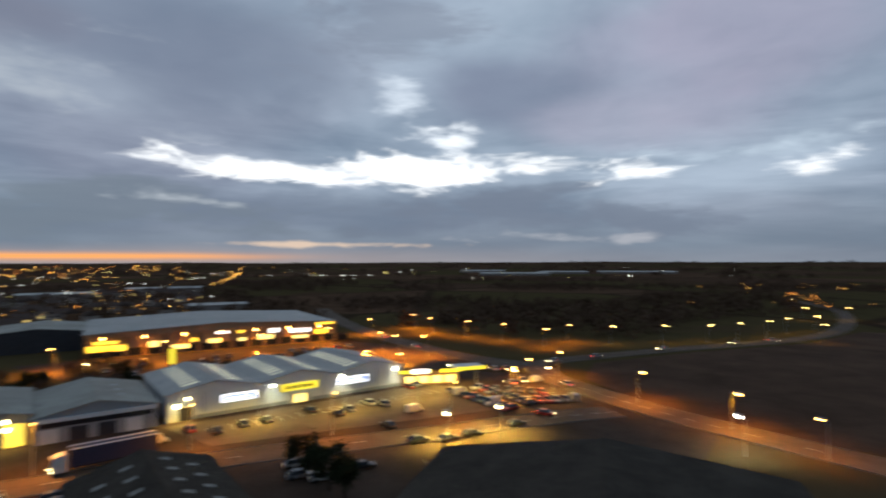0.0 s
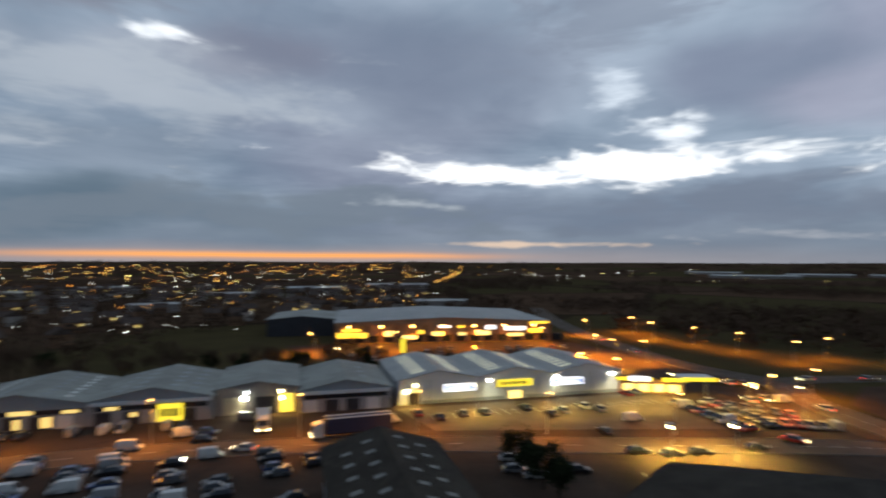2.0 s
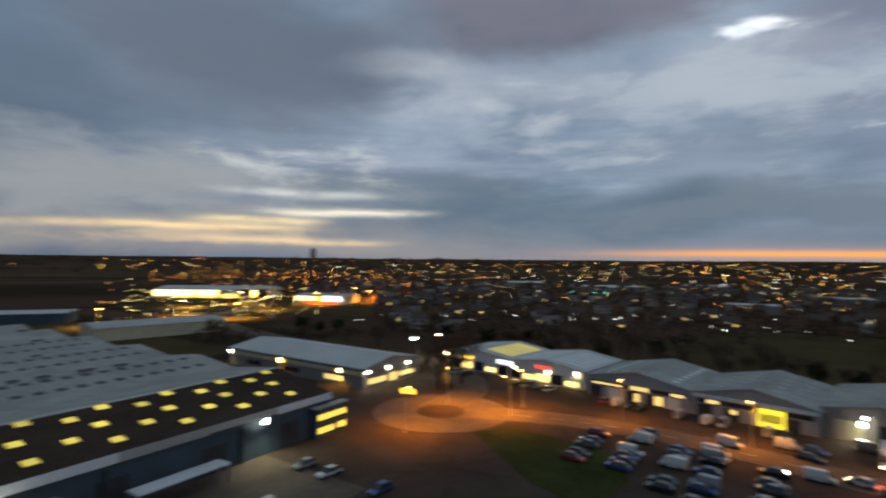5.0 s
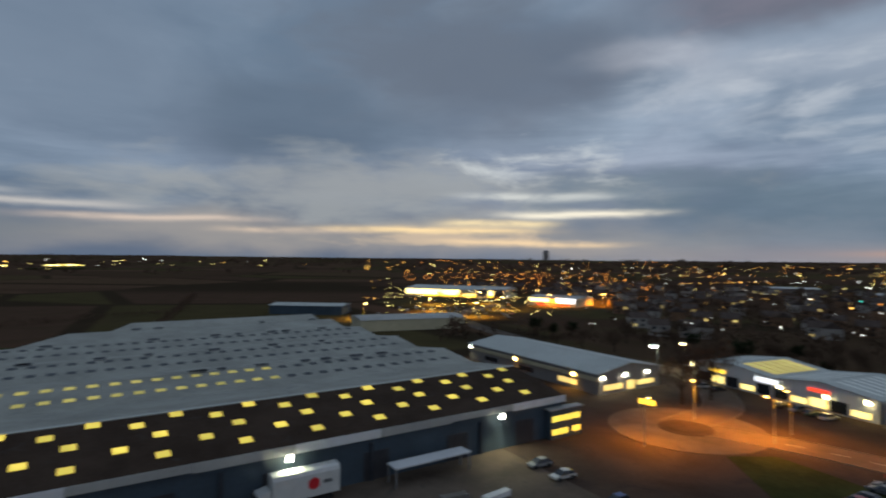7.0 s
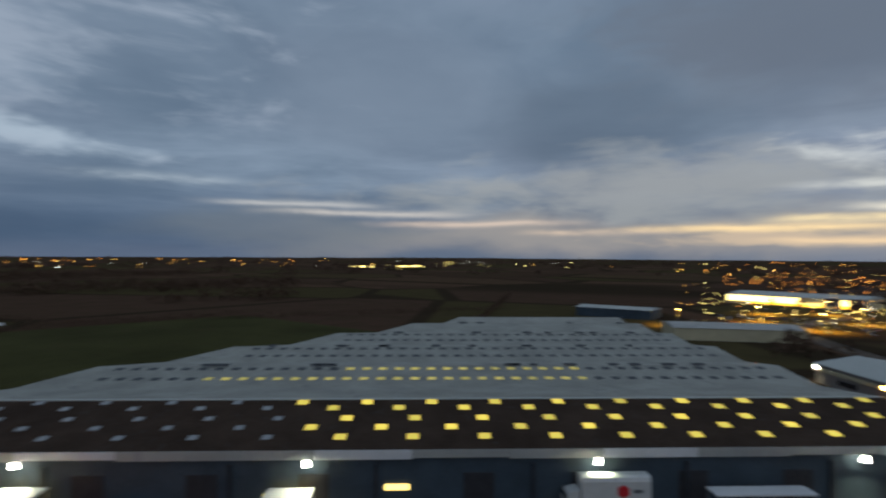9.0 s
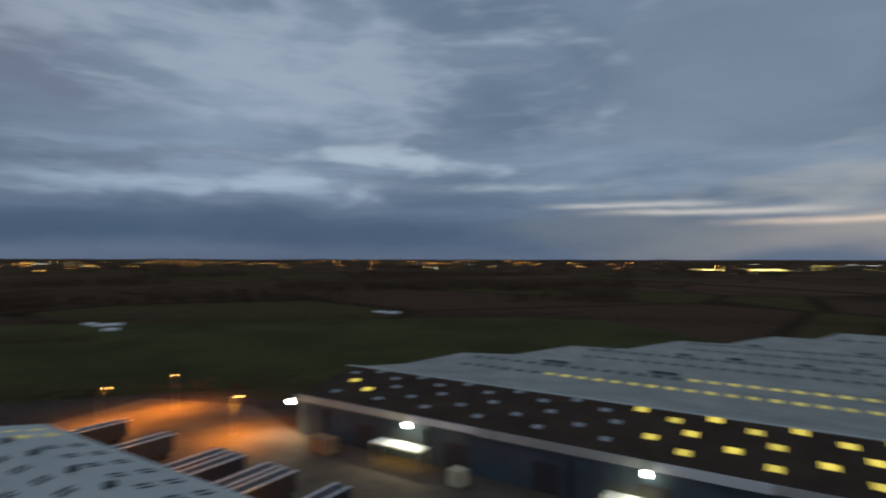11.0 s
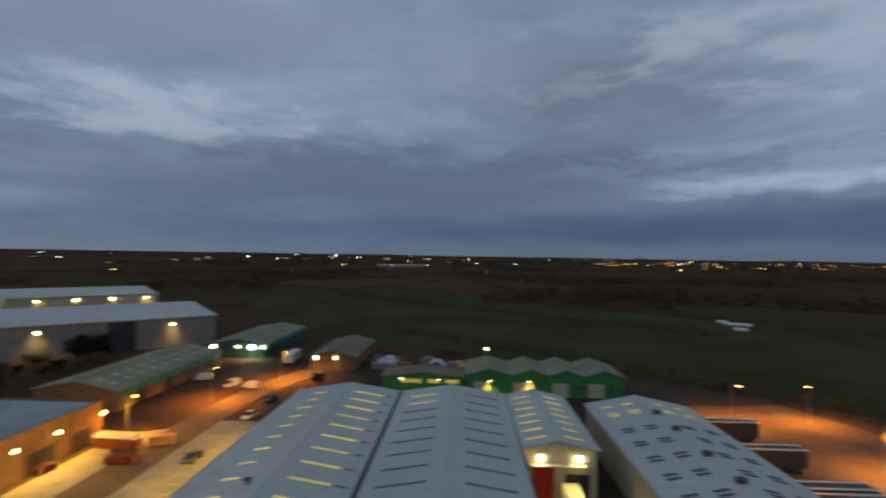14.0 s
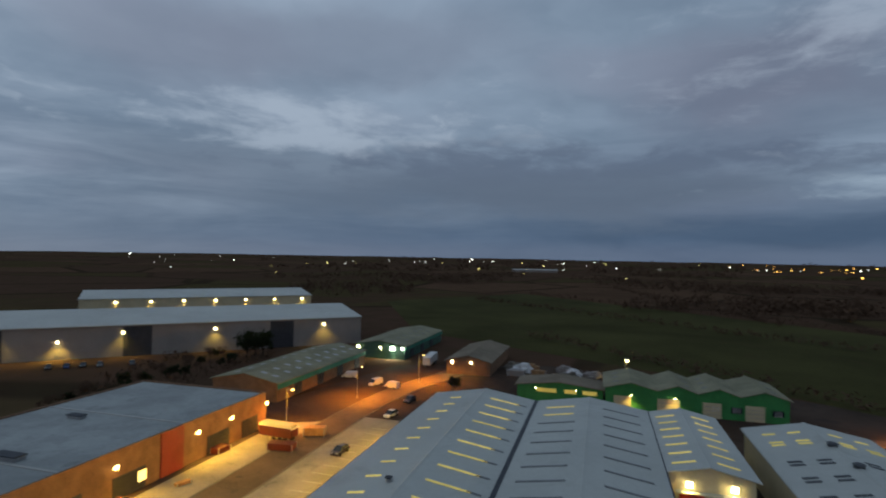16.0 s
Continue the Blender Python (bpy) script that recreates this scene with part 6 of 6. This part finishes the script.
def slab_building(x, y, turn, w, d, h, roof, wall, label, lit=None):
    ob = thing("far_store", pose(x, y, ground_height(x, y), 0, 0, turn), label, "building")
    boxpart("wall", ob, wall, 0, w, 0, d, 0, h)
    bm = bmesh.new()
    prism(bm, [(-0.5, -0.5, h), (-0.5, d + 0.5, h), (-0.5, d / 2, h + d * 0.05)], (w + 1, 0, 0))
    part("roof", bm, roof, ob)
    if lit:
        for x0, x1, z0, z1, mt in lit:
            boxpart("shop_front", ob, M[mt], x0, x1, -0.5, -0.02, z0, z1, "glowing shop front")
    return ob


slab_building(-498, -158, 82, 96, 50, 7.0, M["roof_pale"], M["wall_cream"], "supermarket with a long glowing yellow front", [(1, 55, 2.0, 6.6, "w_far"), (56, 70, 1.0, 3.5, "w_shop"), (71, 95, 2.4, 6.6, "w_far"), (20, 90, 0.5, 1.9, "s_gold")])
slab_building(-432, -36, 66, 40, 30, 6.0, M["roof_grey"], M["wall_cream"], "store with glowing yellow and red fronts", [(1, 18, 3.0, 5.6, "w_far"), (24, 39, 2.5, 6.2, "s_white"), (8, 34, 0.8, 2.2, "s_red")])
slab_building(-306, -186, 100, 46, 22, 5.5, M["roof_pale"], M["wall_blue"], "low shed with a white roof")
slab_building(-246, -100, 124, 54, 26, 5.5, M["roof_grey"], M["wall_cream"], "low works with a grey roof and cream wall")
for az, r, w, d, roof in ((38, 640, 60, 24, "roof_pale"), (45, 540, 36, 18, "roof_grey"), (30, 720, 80, 26, "roof_grey"), (56, 700, 50, 22, "roof_grey"), (66, 620, 70, 24, "roof_pale"), (74, 690, 60, 24, "roof_pale"), (52, 420, 30, 16, "roof_grey"), (25, 420, 40, 22, "roof_grey"),
                          (-4, 1500, 190, 40, "roof_pale"), (-10, 1750, 150, 40, "roof_pale"), (-16, 1800, 230, 40, "roof_pale"), (-2, 1900, 150, 40, "roof_pale"), (236, 1500, 120, 40, "roof_grey")):
    x, y = polar(az, r)
    slab_building(x, y, az + 4, w, d, 6.0, M[roof], M["wall_dim"], "long low building with a pale roof at the town's edge")
tower = thing("tower_block", pose(*polar(93.0, 2300), 30, 0, 0, 90), "distant dark tower block on the horizon", "building")
boxpart("wall", tower, M["wall_dim"], -11, 11, -9, 9, 0, 38)
boxpart("roof_plant", tower, M["wall_grey"], -4, 4, -4, 4, 38, 42)

# white tents or trailers out in the fields
for x, y, w, turn in ((114, -318, 13, 20), (128, -322, 5, 0), (-38, -360, 9, 10), (-30, -366, 7, 0), (108, -296, 6, 15), (-215, -205, 12, 40)):
    t_ = thing("field_shelter", pose(x, y, 0, 0, 0, turn), "small white shelter standing in a dark field", "shelter", "white shelters in the fields")
    bm = bmesh.new()
    prism(bm, [(0, 0, 0), (0, 2.6, 0), (0, 2.6, 0.9), (0, 1.3, 1.5), (0, 0, 0.9)], (w, 0, 0))
    part("body", bm, M["wall_white"], t_)


# ---------------------------------------------------------------- lights of the town and country: lamp heads without posts, enlarged with distance to imitate their halo
def far_lights(name, pts, material, label, size=0.00085):
    verts, faces = [], []
    for x, y, z in pts:
        r = max(0.25, math.hypot(x, y) * size * TRNG.uniform(0.6, 1.15))
        i = len(verts)
        verts += [(x - r, y - r, z), (x + r, y - r, z), (x + r, y + r, z), (x - r, y + r, z), (x, y, z + r * 0.9), (x, y, z - r * 0.9)]
        faces += [(i, i + 1, i + 4), (i + 1, i + 2, i + 4), (i + 2, i + 3, i + 4), (i + 3, i, i + 4), (i + 1, i, i + 5), (i + 2, i + 1, i + 5), (i + 3, i + 2, i + 5), (i, i + 3, i + 5)]
    me = bpy.data.meshes.new(name)
    me.from_pydata(verts, [], faces)
    me.materials.append(material)
    return tagged(new(name, me), label, "lights", kind="stuff")


def scatter(count, az0, az1, r0, r1, power=1.0, h=7.0):
    out = []
    for _ in range(count):
        az = TRNG.uniform(az0, az1)
        r = r0 + (r1 - r0) * TRNG.random() ** power
        x, y = polar(az, r)
        out.append((x, y, ground_height(x, y) + h + TRNG.uniform(-2, 2)))
    return out


def street(p0, p1, n, wob=6.0):
    return [(p0[0] + (p1[0] - p0[0]) * i / n + TRNG.uniform(-wob, wob), p0[1] + (p1[1] - p0[1]) * i / n + TRNG.uniform(-wob, wob), 8.0) for i in range(n)]


def far_glow(name, colour, strength):
    """Lamp heads of uneven brightness."""
    m = glow(name, colour, strength, True)
    t = m.node_tree
    geo = t.nodes.new("ShaderNodeNewGeometry")
    r = Ex(t, geo.outputs["Random Per Island"])
    t.links.new((r * r * r * (strength * 2.2) + strength * 0.2).s, t.nodes["Principled BSDF"].inputs["Emission Strength"])
    return m


L_AMBER = far_glow("far_amber_light", (1.0, 0.46, 0.08), 5.0)
L_ORANGE = far_glow("far_orange_light", (1.0, 0.32, 0.04), 4.5)
L_YELLOW = far_glow("far_yellow_light", (1.0, 0.76, 0.22), 5.0)
L_WHITE = far_glow("far_white_light", (1.0, 0.97, 0.82), 4.5)
far_lights("town_lights_amber", scatter(300, 24, 112, 380, 3400, 1.8) + scatter(40, 8, 60, 1200, 3200) + scatter(46, 84, 104, 480, 1500) + street((-297, 712), (-560, 1500), 36) + street((-690, 118), (-800, 250), 22)
           + scatter(22, 100, 200, 1500, 3600) + scatter(26, 184, 214, 1700, 3200) + scatter(70, 150, 216, 1500, 3800) + scatter(18, -40, -24, 420, 900), L_AMBER, "amber street lights of the town at dusk")
far_lights("town_lights_orange", scatter(190, 24, 110, 400, 3600, 1.8) + scatter(200, 82, 108, 360, 1100) + scatter(26, 150, 205, 1500, 3800) + street((250, 345), (330, 520), 14), L_ORANGE, "orange sodium street lights of the town at dusk")
far_lights("town_lights_yellow", scatter(170, 24, 112, 560, 3000, 1.6) + scatter(170, 92, 110, 300, 560, 1.0, 5.0) + scatter(20, 118, 142, 1300, 3000) + scatter(12, -20, 10, 900, 2500) + scatter(16, 215, 262, 900, 3000), L_YELLOW, "yellow lights of the town at dusk")
far_lights("town_lights_white", scatter(190, 22, 92, 260, 1900, 1.8) + scatter(18, 96, 106, 320, 520, 1.0, 5.0) + scatter(16, -30, 20, 900, 2600) + scatter(40, 205, 275, 1300, 4000) + scatter(20, 120, 205, 1600, 3600) + street((-150, 1180), (-330, 1250), 9, 10), L_WHITE, "white lights of the town at dusk")
far_lights("pitch_floodlights", [(*polar(137.2 + 0.22 * i, 1650), ground_height(*polar(138.5, 1650)) + 9 + TRNG.uniform(-1, 1)) for i in range(14)] + [(*polar(142.5 + 0.3 * i, 1700), ground_height(*polar(143, 1700)) + 7) for i in range(8)], L_YELLOW, "row of floodlights over a distant sports pitch", 0.0017)
far_lights("teal_lights", [(*polar(66.2 - 1.1 * i, 560), 3.0) for i in range(4)], M["g_cyan"], "row of four teal lights in the town", 0.0020)
x, y = polar(138.5, 1650)
pitch_pad = sheet("ground_pitch", [polar(137, 1560), polar(141, 1560), polar(141, 1700), polar(137, 1700)], ground_height(x, y) + 3.0, M["grass"], "floodlit sports pitch far across the fields", "pitch", 2.0)
